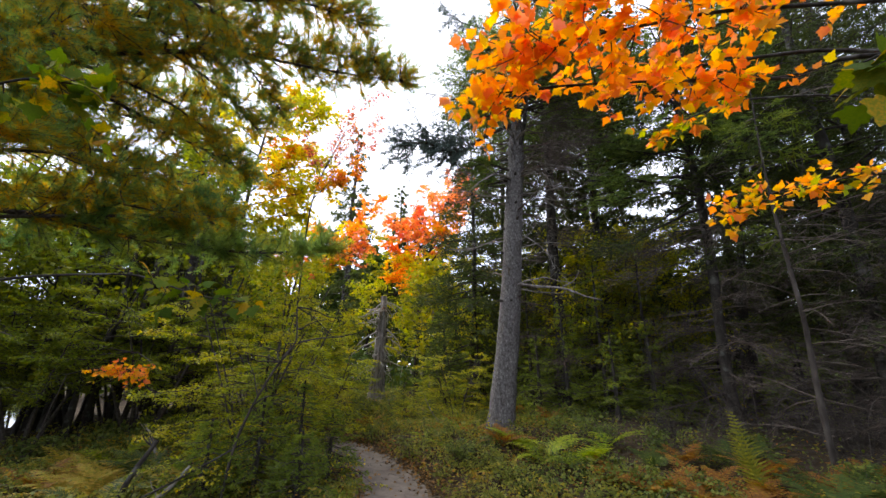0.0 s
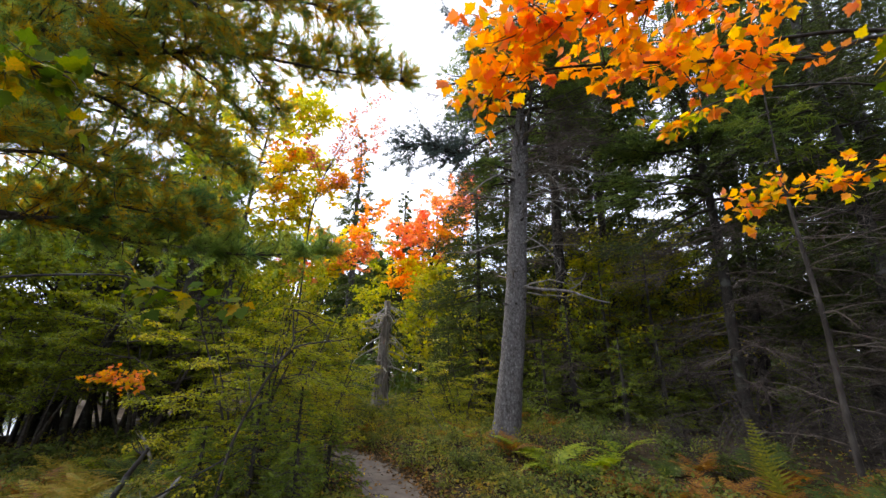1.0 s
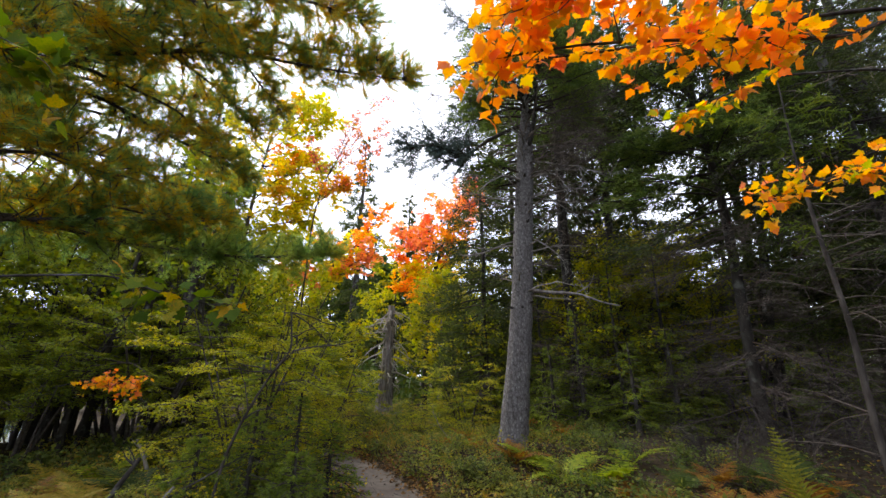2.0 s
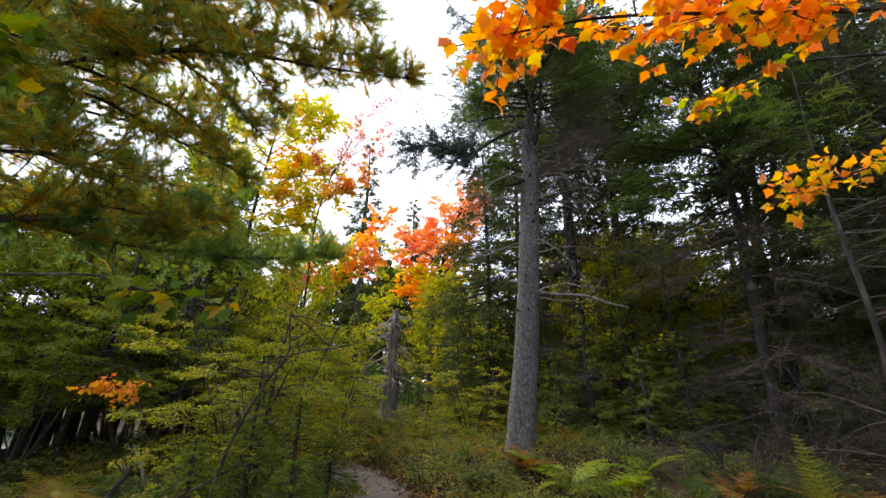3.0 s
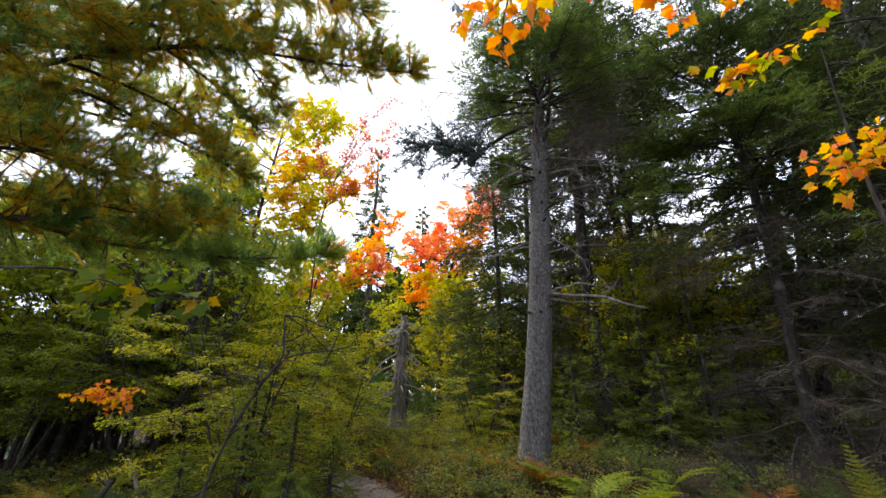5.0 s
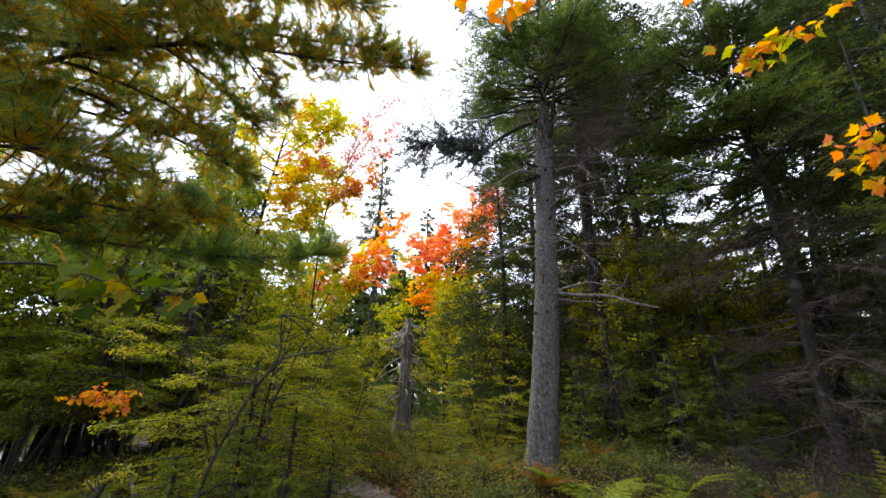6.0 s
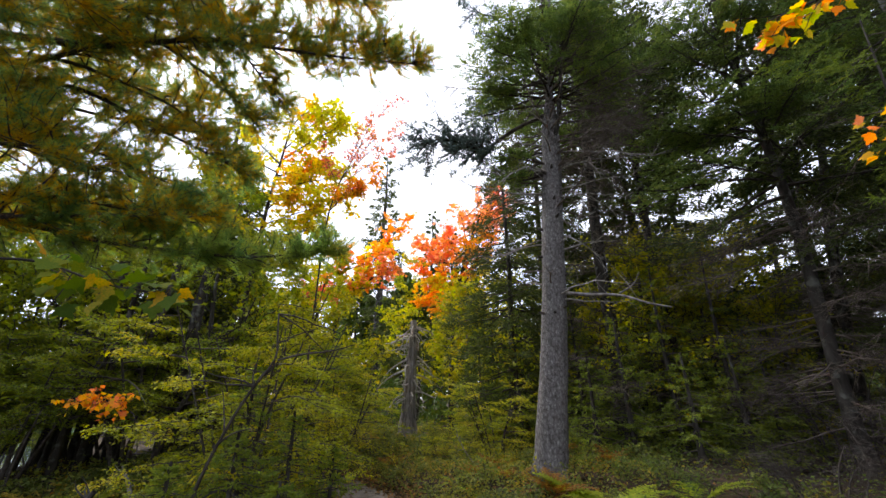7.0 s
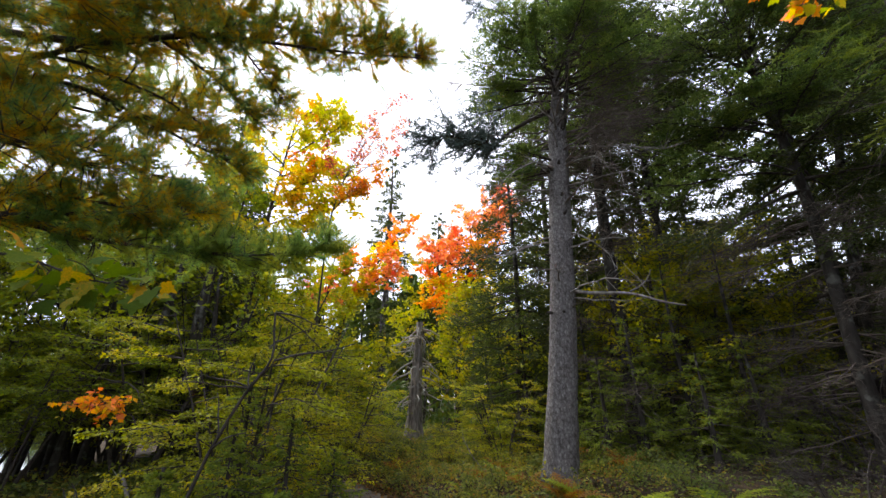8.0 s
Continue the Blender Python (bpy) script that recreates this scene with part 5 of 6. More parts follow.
        broadleaf("understory_tree", (x, y, ground_at(x, y)), [(0, 0, -0.1), (0.1, 0.1, h * 0.3), (-0.1, 0, h * 0.6), (0.2, 0, h)], 0.08, 16, "yellow-green tree deep in the wood", M_SHRUB, 0.16 if y > 14.2 else 0.085, 13 if y > 14.2 else 24, 2, 4, 1.9, 0.95, 0.15, group=G2)
    # stout dark trunks among the shrubs
    for x, y, r, h, lean in [(-6.95, 9.0, 0.15, 5.5, 0.2), (-8.4, 9.3, 0.12, 5.0, 0.5), (-9.4, 8.8, 0.11, 4.6, 0.6), (-10.4, 9.4, 0.12, 5.0, 0.7), (-7.7, 8.0, 0.07, 4.5, 0.3)]:
        t = thing("dark_trunk", (x, y, ground_at(x, y)), "dark leaning trunk among lakeside shrubs", "tree", "dark trunks")
        ln = bend([(0, 0, -0.15), (lean * 0.25, 0.03, h * 0.35), (lean * 0.8, -0.05, h * 0.7), (lean, 0, h)], 14)
        part("trunk", tube(ln, np.linspace(r * 1.15, r * 0.45, 14), 10, 0.05), M_DARK_BARK, t, smooth=True)
        for q in range(7):
            a = rng.random() * 6.28
            ax = crooked(ln[rng.integers(4, 13)], (math.cos(a), math.sin(a), rng.uniform(-0.3, 0.4)), rng.uniform(0.5, 1.2), 7, 0.2)
            part("dead_branch", tube(ax, np.linspace(0.016, 0.004, 7), 4), M_TWIG, t)
    # leaning dark stems by the lake
    for k in range(15):
        x, y = rng.uniform(-12.5, -5.6), rng.uniform(7.0, 11.5)
        h = rng.uniform(2.6, 4.0)
        t = thing("lakeside_stem", (x, y, ground_at(x, y)), "thin dark leaning stem near the lake", "tree", "lakeside stems")
        ln = bend([(0, 0, -0.1), (rng.normal() * 0.15, 0, h * 0.4), (rng.normal() * 0.4, rng.normal() * 0.3, h)], 10)
        part("trunk", tube(ln, np.linspace(rng.uniform(0.035, 0.08), 0.015, 10), 7, 0.05), M_DARK_BARK, t, smooth=True)
        for q in range(4):
            ax = crooked(ln[rng.integers(3, 10)], rng.normal(size=3) + (0, 0, 0.3), rng.uniform(0.4, 0.9), 6, 0.2)
            part("branch", tube(ax, np.linspace(0.012, 0.004, 6), 4), M_TWIG, t)


reseed(108)
autumn_trees()


def snag():
    at = np.array([-3.9, 17.0, ground_at(-3.9, 17)])
    t = thing("snag", at, "broken grey dead conifer snag with bare branches", "dead tree")
    tp = bend([(0, 0, -0.15), (0.02, 0, 1.2), (0.06, 0, 2.6), (0.12, 0, 4.45)], 26)
    r = np.interp(tp[:, 2], [-0.2, 0.4, 1.2, 4.45], [0.46, 0.35, 0.26, 0.13])
    part("trunk", tube(tp, r, 14, 0.07), M_SNAG, t, smooth=True)
    for k in range(46):
        z = rng.uniform(1.2, 4.3)
        a = rng.random() * 6.28
        ax = crooked((0.08, 0, z), (math.cos(a), math.sin(a), rng.uniform(-0.4, 0.15)), rng.uniform(0.5, 1.7), 7, 0.17, 0.1)
        br = part("dead_branch", tube(ax, np.linspace(0.044, 0.014, 7), 4), M_BLEACHED, t)
        for q in range(4):
            s = ax[rng.integers(2, 7)]
            part("twig", sticks(s[None], s[None] + unit(rng.normal(size=(1, 3)) - (0, 0, 0.5)) * rng.uniform(0.2, 0.6), 0.011, 0.005), M_BLEACHED, br)


reseed(109)
snag()


def far_trees():
    G = "far spruces against the sky"
    conifer("spruce_tree", (-9.1, 28, 0), 20.3, 0.3, 4, 3.0, 90, "tall far spruce with open boughs", group=G, per_m=12, nl=0.14, nw=0.07, density=0.6, shape=0.8)
    conifer("spruce_tree", (-7.2, 38, 0), 19.8, 0.3, 3, 3.4, 90, "tall far spruce with open boughs", group=G, per_m=10, nl=0.18, nw=0.09, density=0.6, shape=0.8)
    conifer("spruce_tree", (-4.6, 34, 0), 16, 0.3, 3, 3.2, 80, "tall far spruce with open boughs", group=G, per_m=10, nl=0.18, nw=0.09, density=0.6, shape=0.8)
    conifer("spruce_tree", (-9.7, 12.2, ground_at(-9.7, 12.2)), 12.9, 0.2, 2.5, 2.5, 120, "dark spruce behind the yellow maple", group=G, per_m=30, nl=0.1, nw=0.035)
    conifer("spruce_tree", (-13.9, 12.4, ground_at(-13.9, 12.4)), 12.4, 0.2, 2.5, 2.2, 90, "dark spruce behind the pine limbs", group=G, per_m=20, nl=0.1, nw=0.035)
    conifer("spruce_tree", (-12.0, 14.5, ground_at(-12.0, 14.5)), 12, 0.2, 2.5, 2.4, 90, "dark spruce behind the pine limbs", group=G, per_m=20, nl=0.1, nw=0.035)
    # the wood that closes the view all round
    geo, trunks = [], []
    for k in range(190):
        a = (k + rng.random()) / 190 * 6.28
        d = rng.uniform(24, 60)
        x, y = d * math.sin(a), 6 + d * math.cos(a)
        if -45 < math.degrees(math.atan2(x, y)) < 2 and y > 0 and d < 32:
            d = 36
            x, y = d * math.sin(a), 6 + d * math.cos(a)
        gap = math.degrees(math.atan2(x, y))
        h = rng.uniform(9, 15)
        if -22 < gap < 0:
            h = rng.uniform(11, 14)
        if 0 <= gap < 40:
            h = rng.uniform(7, 10)
        if gap < -45 and gap > -70:
            h = rng.uniform(8, 12)
        if x < -14 and y < -1.02 * x:
            continue
        z0 = ground_at(x, y)
        trunks.append(tube(np.array([(x, y, z0 - 0.2), (x, y, z0 + h * 0.5), (x, y, z0 + h)]), [0.2, 0.14, 0.03], 5))
        n = 560
        f = rng.random(n) ** 0.7
        rad = (1 - f) * h * 0.2 + 0.25
        th = rng.random(n) * 6.28
        rr = rad * np.sqrt(rng.random(n))
        P = np.stack([x + rr * np.cos(th), y + rr * np.sin(th), z0 + h * (0.05 + 0.95 * f)], 1)
        A = np.stack([np.cos(th), np.sin(th), -0.3 + 0 * th], 1) + rng.normal(size=(n, 3)) * 0.4
        geo.append(leaves(P, A, unit(rng.normal(size=(n, 3))), rng.uniform(0.5, 1.2, n), 0.7, simple=True))
    for k in range(110):
        a = math.radians(-44 - 75 * (k + rng.random()) / 110)
        d = rng.uniform(80, 110)
        x, y, h, n = d * math.sin(a), d * math.cos(a), rng.uniform(4, 7), 220
        th, f = rng.random(n) * 6.28, rng.random(n)
        rr = (2.6 * (1 - 0.6 * f)) * np.sqrt(rng.random(n))
        P = np.stack([x + rr * np.cos(th), y + rr * np.sin(th), -0.6 + h * f], 1)
        geo.append(leaves(P, rng.normal(size=(n, 3)), unit(rng.normal(size=(n, 3))), rng.uniform(0.8, 1.6, n), 0.8, simple=True))
    n = 26000
    x, y = rng.uniform(-17, 34, n), rng.uniform(15, 34, n)
    keep = ((y > 22) | (x > 3)) & (x > -0.5 * y) & (y > 17) & (trail_gap(x, y) > 1.5)
    x, y = x[keep], y[keep]
    P = np.stack([x, y, ground_z(x, y) + 2.6 * rng.random(len(x)) ** 1.4], 1)
    geo.append(leaves(P, rng.normal(size=P.shape), unit(rng.normal(size=P.shape)), rng.uniform(0.15, 0.38, len(x)), 0.7, simple=True))
    w = thing("far_woods", (0, 0, 0), "dense mixed wood closing the distance", "woods", kind="stuff")
    tagged(part("trunkwork", merge(trunks), M_DARK_BARK, w), kind="stuff")
    tagged(part("foliage", merge(geo), M_FAR, w), kind="stuff")


reseed(110)
far_trees()


# ---- maple branches overhead ----
def maple_leaf_mesh(name, mat, curl):
    """A five-lobed maple leaf 1 unit long with a stalk; its blade is cupped."""
    half = [(0.0, -0.02), (0.15, -0.1), (0.33, -0.08), (0.33, 0.06), (0.54, 0.15), (0.63, 0.34), (0.46, 0.36), (0.37, 0.44), (0.38, 0.57), (0.26, 0.64), (0.17, 0.64), (0.13, 0.8), (0.0, 0.98)]
    ring = half + [(-x, y) for x, y in half[-2:0:-1]]
    V = [(0.0, 0.3, 0.02)]
    for x, y in ring:
        r2 = x * x + (y - 0.3) ** 2
        V.append((x * 0.95, y, -curl * r2 + 0.12 * abs(x)))
    n = len(ring)
    F = [(0, 1 + i, 1 + (i + 1) % n, 1 + (i + 2) % n) for i in range(0, n, 2)]
    b = len(V)
    V += [(-0.012, 0.0, 0), (0.012, 0.0, 0), (0.01, -0.55, 0.12), (-0.01, -0.55, 0.12)]
    F.append((b, b + 1, b + 2, b + 3))
    V = np.array(V)
    V[:, 1] += 0.55
    V[:, 2] -= 0.12
    return build_mesh(name, V, F, mat, True)


LEAF_ORANGE = [maple_leaf_mesh("leaf", M_MAPLE, c) for c in (0.1, 0.35, -0.2, 0.5)]
LEAF_GOLD = [maple_leaf_mesh("leaf", M_MAPLE_GOLD, c) for c in (0.1, 0.35, -0.2, 0.5)]
LEAF_GREEN = [maple_leaf_mesh("leaf", M_MAPLE_GREEN, c) for c in (0.15, 0.4, -0.2)]


LEAF_COUNT = {}


def hang_leaves(t, base, spots, meshes, size, tilt=0.55):
    """Each leaf is an object of its own; those past 280 on one tree are joined."""
    joined = []
    for p, d in spots:
        n = unit(np.array([0, -0.25, 1.0]) + rng.normal(size=3) * tilt)
        a = unit(np.asarray(d) * 0.6 + rng.normal(size=3) * 0.5 + np.array([0, 0, -0.3]))
        b = unit(np.cross(a, n))
        c = np.cross(b, a)
        m = Matrix(np.column_stack([b, a, c]).tolist()).to_4x4()
        m.translation = Vector((p - base).tolist())
        m = m @ Matrix.Scale(size * rng.uniform(0.7, 1.15), 4)
        me = meshes[rng.integers(len(meshes))]
        LEAF_COUNT[t.name] = LEAF_COUNT.get(t.name, 0) + 1
        if LEAF_COUNT[t.name] > 280:
            co = np.empty(len(me.vertices) * 3)
            me.vertices.foreach_get("co", co)
            mm = np.array(m)
            idx = np.empty(len(me.loops), np.int32)
            me.loops.foreach_get("vertex_index", idx)
            joined.append((co.reshape(-1, 3) @ mm[:3, :3].T + mm[:3, 3], idx.reshape(-1, 4)))
            continue
        ob = new("leaf", me)
        ob.parent = t
        ob.matrix_basis = m
    if joined:
        tagged(part("foliage", merge(joined), M_MAPLE_J, t), kind="stuff")


def leafy_branch(t, base, pts, r, twigs, twig_len, per, meshes, size, start=0.1, up=0.1, stuff=None):
    ax = bend(pts, 26)
    limb = part("limb", tube(ax - base, np.linspace(r, 0.004, 26), 7, 0.04), M_DARK_BARK, t, smooth=True)
    geo, spots = [], []
    for k in range(twigs):
        u = rng.uniform(start, 1.0)
        i = min(int(u * 25), 24)
        d = unit(unit(ax[i + 1] - ax[i]) * 0.8 + unit(rng.normal(size=3) * (1, 1, 0.6)) * 0.9 + np.array([0, 0, up]))
        tw = crooked(ax[i], d, twig_len * rng.uniform(0.35, 1.1), 6, 0.16, 0.04)
        part("twig", tube(tw - base, np.linspace(0.0045, 0.002, 6), 4), M_TWIG, limb)
        for q in range(per):
            j = rng.integers(1, 6)
            spots.append((tw[j], rng.normal(size=3)))
        spots.append((tw[-1], d))
    hang_leaves(t, base, spots, meshes, size)
    return len(spots)


def right_maple():
    base = np.array([4.3, 2.3, ground_at(4.3, 2.3)])
    t = thing("maple_tree", base, "maple with vivid orange and yellow autumn leaves overhead", "tree")
    tp = bend([(0, 0, -0.1), (0.0, 0.05, 1.5), (-0.15, 0.1, 3.2), (0.1, 0, 5.0)], 16)
    part("trunk", tube(tp, np.linspace(0.11, 0.05, 16), 9, 0.04), M_DARK_BARK, t, smooth=True)
    leafy_branch(t, base, [(4.2, 2.3, 3.1), (3.3, 2.3, 3.5), (2.44, 2.3, 3.5), (2.1, 2.3, 3.33), (1.49, 2.2, 3.27), (0.55, 1.95, 3.07), (-0.14, 2.1, 3.1)], 0.022, 42, 0.32, 9, LEAF_ORANGE, 0.07, 0.52)
    leafy_branch(t, base, [(4.2, 2.3, 3.3), (3.2, 2.1, 3.75), (2.2, 2.0, 3.62), (1.4, 1.85, 3.45), (0.6, 1.75, 3.2), (0.15, 1.8, 3.15)], 0.02, 42, 0.34, 9, LEAF_ORANGE, 0.07, 0.52)
    leafy_branch(t, base, [(4.2, 2.3, 3.3), (2.6, 2.5, 3.75), (1.6, 2.4, 3.55), (0.8, 2.3, 3.34), (0.2, 2.3, 3.3)], 0.018, 22, 0.24, 8, LEAF_ORANGE, 0.07, 0.52)
    base4 = np.array([3.9, 1.2, ground_at(3.9, 1.2)])
    t4 = thing("maple_tree", base4, "maple with dense orange and coral leaves overhead", "tree")
    tp = bend([(0, 0, -0.1), (0.0, 0.05, 1.5), (-0.1, 0, 3.2), (0.0, 0, 5.4)], 14)
    part("trunk", tube(tp, np.linspace(0.09, 0.04, 14), 8, 0.04), M_DARK_BARK, t4, smooth=True)
    leafy_branch(t4, base4, [(3.8, 1.2, 3.5), (2.8, 1.6, 3.85), (1.9, 1.75, 3.75), (1.0, 1.7, 3.5), (0.45, 1.65, 3.3)], 0.02, 42, 0.34, 9, LEAF_ORANGE, 0.07, 0.52)
    leafy_branch(t4, base4, [(3.8, 1.3, 3.4), (2.9, 1.9, 3.8), (2.0, 2.1, 3.75), (1.3, 2.1, 3.5)], 0.016, 14, 0.34, 7, LEAF_GOLD, 0.07, 0.5)
    base2 = np.array([4.6, 3.4, ground_at(4.6, 3.4)])
    t2 = thing("maple_tree", base2, "young maple with orange and yellow autumn leaves", "tree")
    tp = bend([(0, 0, -0.1), (0.0, 0.05, 1.5), (-0.1, 0, 3.2), (0.1, 0, 4.4)], 14)
    part("trunk", tube(tp, np.linspace(0.07, 0.03, 14), 8, 0.04), M_DARK_BARK, t2, smooth=True)
    leafy_branch(t2, base2, [(4.55, 3.4, 3.1), (3.5, 3.4, 3.2), (2.8, 3.4, 3.0), (2.25, 3.45, 2.84)], 0.016, 32, 0.3, 6, LEAF_GOLD + LEAF_ORANGE, 0.072, 0.3)
    leafy_branch(t2, base2, [(4.55, 3.4, 3.6), (3.4, 3.3, 3.95), (2.4, 3.2, 3.85), (2.0, 3.2, 3.68), (1.65, 3.2, 3.54)], 0.014, 9, 0.28, 6, LEAF_GOLD, 0.072, 0.62)
    base3 = np.array([2.9, 0.7, ground_at(2.9, 0.7)])
    t3 = thing("maple_sapling", base3, "maple sapling with large green leaves", "sapling")
    tp = bend([(0, 0, -0.1), (0.0, 0.05, 1.2), (-0.1, 0.1, 2.4), (-0.15, 0.1, 3.2)], 12)
    part("trunk", tube(tp, np.linspace(0.03, 0.012, 12), 7, 0.04), M_TWIG, t3, smooth=True)
    leafy_branch(t3, base3, [(2.8, 0.8, 2.4), (2.2, 1.1, 2.72), (1.8, 1.35, 2.78), (1.56, 1.4, 2.68)], 0.01, 9, 0.24, 2, LEAF_GREEN, 0.12, 0.5)


reseed(111)
right_maple()


def left_maple():
    base = np.array([-3.6, 1.5, ground_at(-3.6, 1.5)])
    t = thing("maple_sapling", base, "maple sapling with green leaves turning orange", "sapling")
    tp = bend([(0, 0, -0.1), (0.0, 0.05, 1.2), (0.1, 0.1, 2.4), (0.1, 0.1, 3.6)], 12)
    part("trunk", tube(tp, np.linspace(0.035, 0.012, 12), 7, 0.04), M_TWIG, t, smooth=True)
    leafy_branch(t, base, [(-3.5, 1.6, 1.6), (-3.3, 2.6, 2.1), (-2.8, 3.05, 2.22), (-2.3, 3.1, 2.05), (-1.9, 3.1, 1.98)], 0.012, 11, 0.32, 4, LEAF_GREEN, 0.11, 0.35)
    leafy_branch(t, base, [(-3.5, 1.6, 2.6), (-2.9, 1.65, 2.9), (-2.4, 1.65, 3.0), (-2.05, 1.7, 2.95)], 0.01, 20, 0.3, 4, LEAF_GREEN, 0.09, 0.35)
    leafy_branch(t, base, [(-3.5, 1.6, 1.9), (-2.9, 1.6, 2.15), (-2.35, 1.6, 2.2)], 0.01, 9, 0.22, 4, LEAF_GREEN, 0.09, 0.45)
    # low spray of orange leaves
    base = np.array([-6.6, 6.1, ground_at(-6.6, 6.1)])
    t = thing("maple_sapling", base, "small maple sapling with orange leaves", "sapling")
    tp = bend([(0, 0, -0.1), (0.1, 0, 0.7), (0.3, -0.05, 1.3)], 10)
    part("trunk", tube(tp, np.linspace(0.02, 0.008, 10), 6), M_TWIG, t)
    leafy_branch(t, base, [(-6.35, 6.05, 1.3), (-5.75, 6.0, 1.42), (-5.3, 5.95, 1.4), (-4.75, 5.9, 1.38)], 0.008, 30, 0.34, 7, LEAF_ORANGE, 0.065, 0.35, 0.0)



reseed(112)
left_maple()


# ---- ferns ----
def frond_geo(L, az, lift, arch, width=0.42, n=20):
    """A fern frond: a stalk and rows of tapered, toothed leaflets."""
    s = np.linspace(0, 1, 12)
    out = np.array([math.cos(az), math.sin(az), 0])
    ax = out * (L * (s * 0.85 + 0.1 * s ** 2))[:, None] * (1 - 0.5 * lift) + np.array([0, 0, 1.0]) * (L * (lift * s * 1.25 - arch * s ** 2))[:, None]
    side = np.array([-out[1], out[0], 0])
    geo = [tube(ax, np.linspace(0.005, 0.0012, 12), 3)]
    V, F = [], []
    for k in range(n):
        u = 0.2 + 0.8 * k / n
        i = min(int(u * 11), 10)
        a = ax[i] + (ax[i + 1] - ax[i]) * (u * 11 - i)
        tdir = unit(ax[i + 1] - ax[i])
        l = L * width * 0.5 * (1 - ((u - 0.35) / 0.65 if u > 0.35 else (0.35 - u) / 0.4) ** 1.3) + 0.012
        nrm = unit(np.cross(tdir, side))
        for sg in (-1, 1):
            d = unit(side * sg + tdir * 0.35 - nrm * 0.12 * rng.random() + rng.normal(size=3) * 0.06)
            w = tdir * L * 0.62 / n
            m = 4
            for q in range(m):
                f0, f1 = q / m, (q + 1.0) / m
                w0 = w * (1 - f0 * 0.85)
                p0, p1 = a + d * l * f0, a + d * l * f1
                b = len(V)
                V += [p0 - w0 * 0.5, p0 + w0 * 0.5, p0 + (p1 - p0) * 0.95 + w0 * 0.28, p0 + (p1 - p0) * 0.95 - w0 * 0.28]
                F.append((b, b + 1, b + 2, b + 3))
    geo.append((np.array(V), np.array(F)))
    return merge(geo)


def fern(at, fronds, L, mat, label, lift=0.55, arch=0.45, group="ferns", az0=None, fan=6.28):
    t = thing("fern", at, label, "fern", group)
    for k in range(fronds):
        a = (az0 if az0 is not None else rng.random() * 6.28) + (k + rng.random() * 0.6) / fronds * fan
        part("frond", frond_geo(L * rng.uniform(0.75, 1.1), a, lift * rng.uniform(0.8, 1.2), arch * rng.uniform(0.8, 1.2)), mat, t)
    return t


def ferns():
    gl, dl, rl, yl = "bright green fern with arching fronds", "woodland fern in a green darkened for shade", "rust-brown withered autumn fern", "golden yellow autumn fern"
    protos = {}
    for key, mat, lab in (("g", M_FERN, gl), ("d", M_FERN_SHADE, dl), ("r", M_FERN_RUST, rl), ("y", M_FERN_GOLD, yl)):
        protos[key] = None
    spots = [("g", 1.5, 6.05, 0.98), ("g", 1.05, 6.35, 0.91), ("g", 0.75, 6.9, 0.78), ("r", 2.62, 4.6, 0.7), ("g", 2.0, 6.6, 0.78),
             ("d", 3.5, 4.4, 1.04), ("d", 3.1, 4.0, 0.91), ("d", 3.9, 3.9, 0.91), ("d", -4.2, 5.5, 0.91), ("d", -3.9, 4.4, 0.78),
             ("r", 2.3, 4.3, 0.78), ("r", 2.0, 4.9, 0.78), ("r", 2.6, 4.0, 0.72), ("r", 2.5, 5.0, 0.78), ("r", 1.7, 5.4, 0.65), ("r", 0.5, 6.9, 0.72), ("r", 3.3, 5.2, 0.72),
             ("y", -4.2, 4.9, 0.85), ("y", -4.8, 5.3, 0.85), ("y", -3.7, 4.9, 0.65), ("r", -5.2, 5.0, 0.78), ("y", -4.6, 4.8, 0.78), ("y", -3.4, 5.2, 0.6), ("y", -5.6, 5.8, 0.8), ("g", -5.2, 6.0, 0.91), ("d", 3.2, 5.6, 0.8), ("r", 3.0, 4.6, 0.7), ("r", 3.6, 4.7, 0.7), ("r", 4.2, 4.9, 0.6), ("d", 2.3, 5.7, 0.6), ("r", 2.7, 5.8, 0.6), ("d", 4.0, 6.2, 0.7), ("r", -0.6, 8.6, 0.65), ("g", -0.2, 8.2, 0.65), ("r", 0.9, 9.6, 0.78), ("r", -1.0, 9.4, 0.65), ("r", -0.3, 9.1, 0.7), ("r", -1.6, 11.2, 0.85), ("g", -0.9, 8.1, 0.5), ("r", 0.0, 7.7, 0.5), ("r", 1.6, 8.9, 0.7), ("d", -0.1, 6.5, 0.5), ("r", -2.6, 10.6, 0.8), ("g", -0.5, 7.3, 0.42)]
    for key, x, y, L in spots:
        z = ground_at(x, y)
        if protos[key] is None:
            mat, lab = {"g": (M_FERN, gl), "d": (M_FERN_SHADE, dl), "r": (M_FERN_RUST, rl), "y": (M_FERN_GOLD, yl)}[key]
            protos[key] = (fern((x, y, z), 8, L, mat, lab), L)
        else:
            src, L0 = protos[key]
            copy_thing(src, pose(x, y, z, 0, 0, rng.uniform(0, 360)) @ Matrix.Scale(L / L0, 4))


reseed(113)
ferns()
fern((2.85, 4.5, ground_at(2.85, 4.5)), 4, 0.8, M_FERN_OLIVE, "tall upright olive green fern", 0.95, 0.06, az0=1.35, fan=0.9)


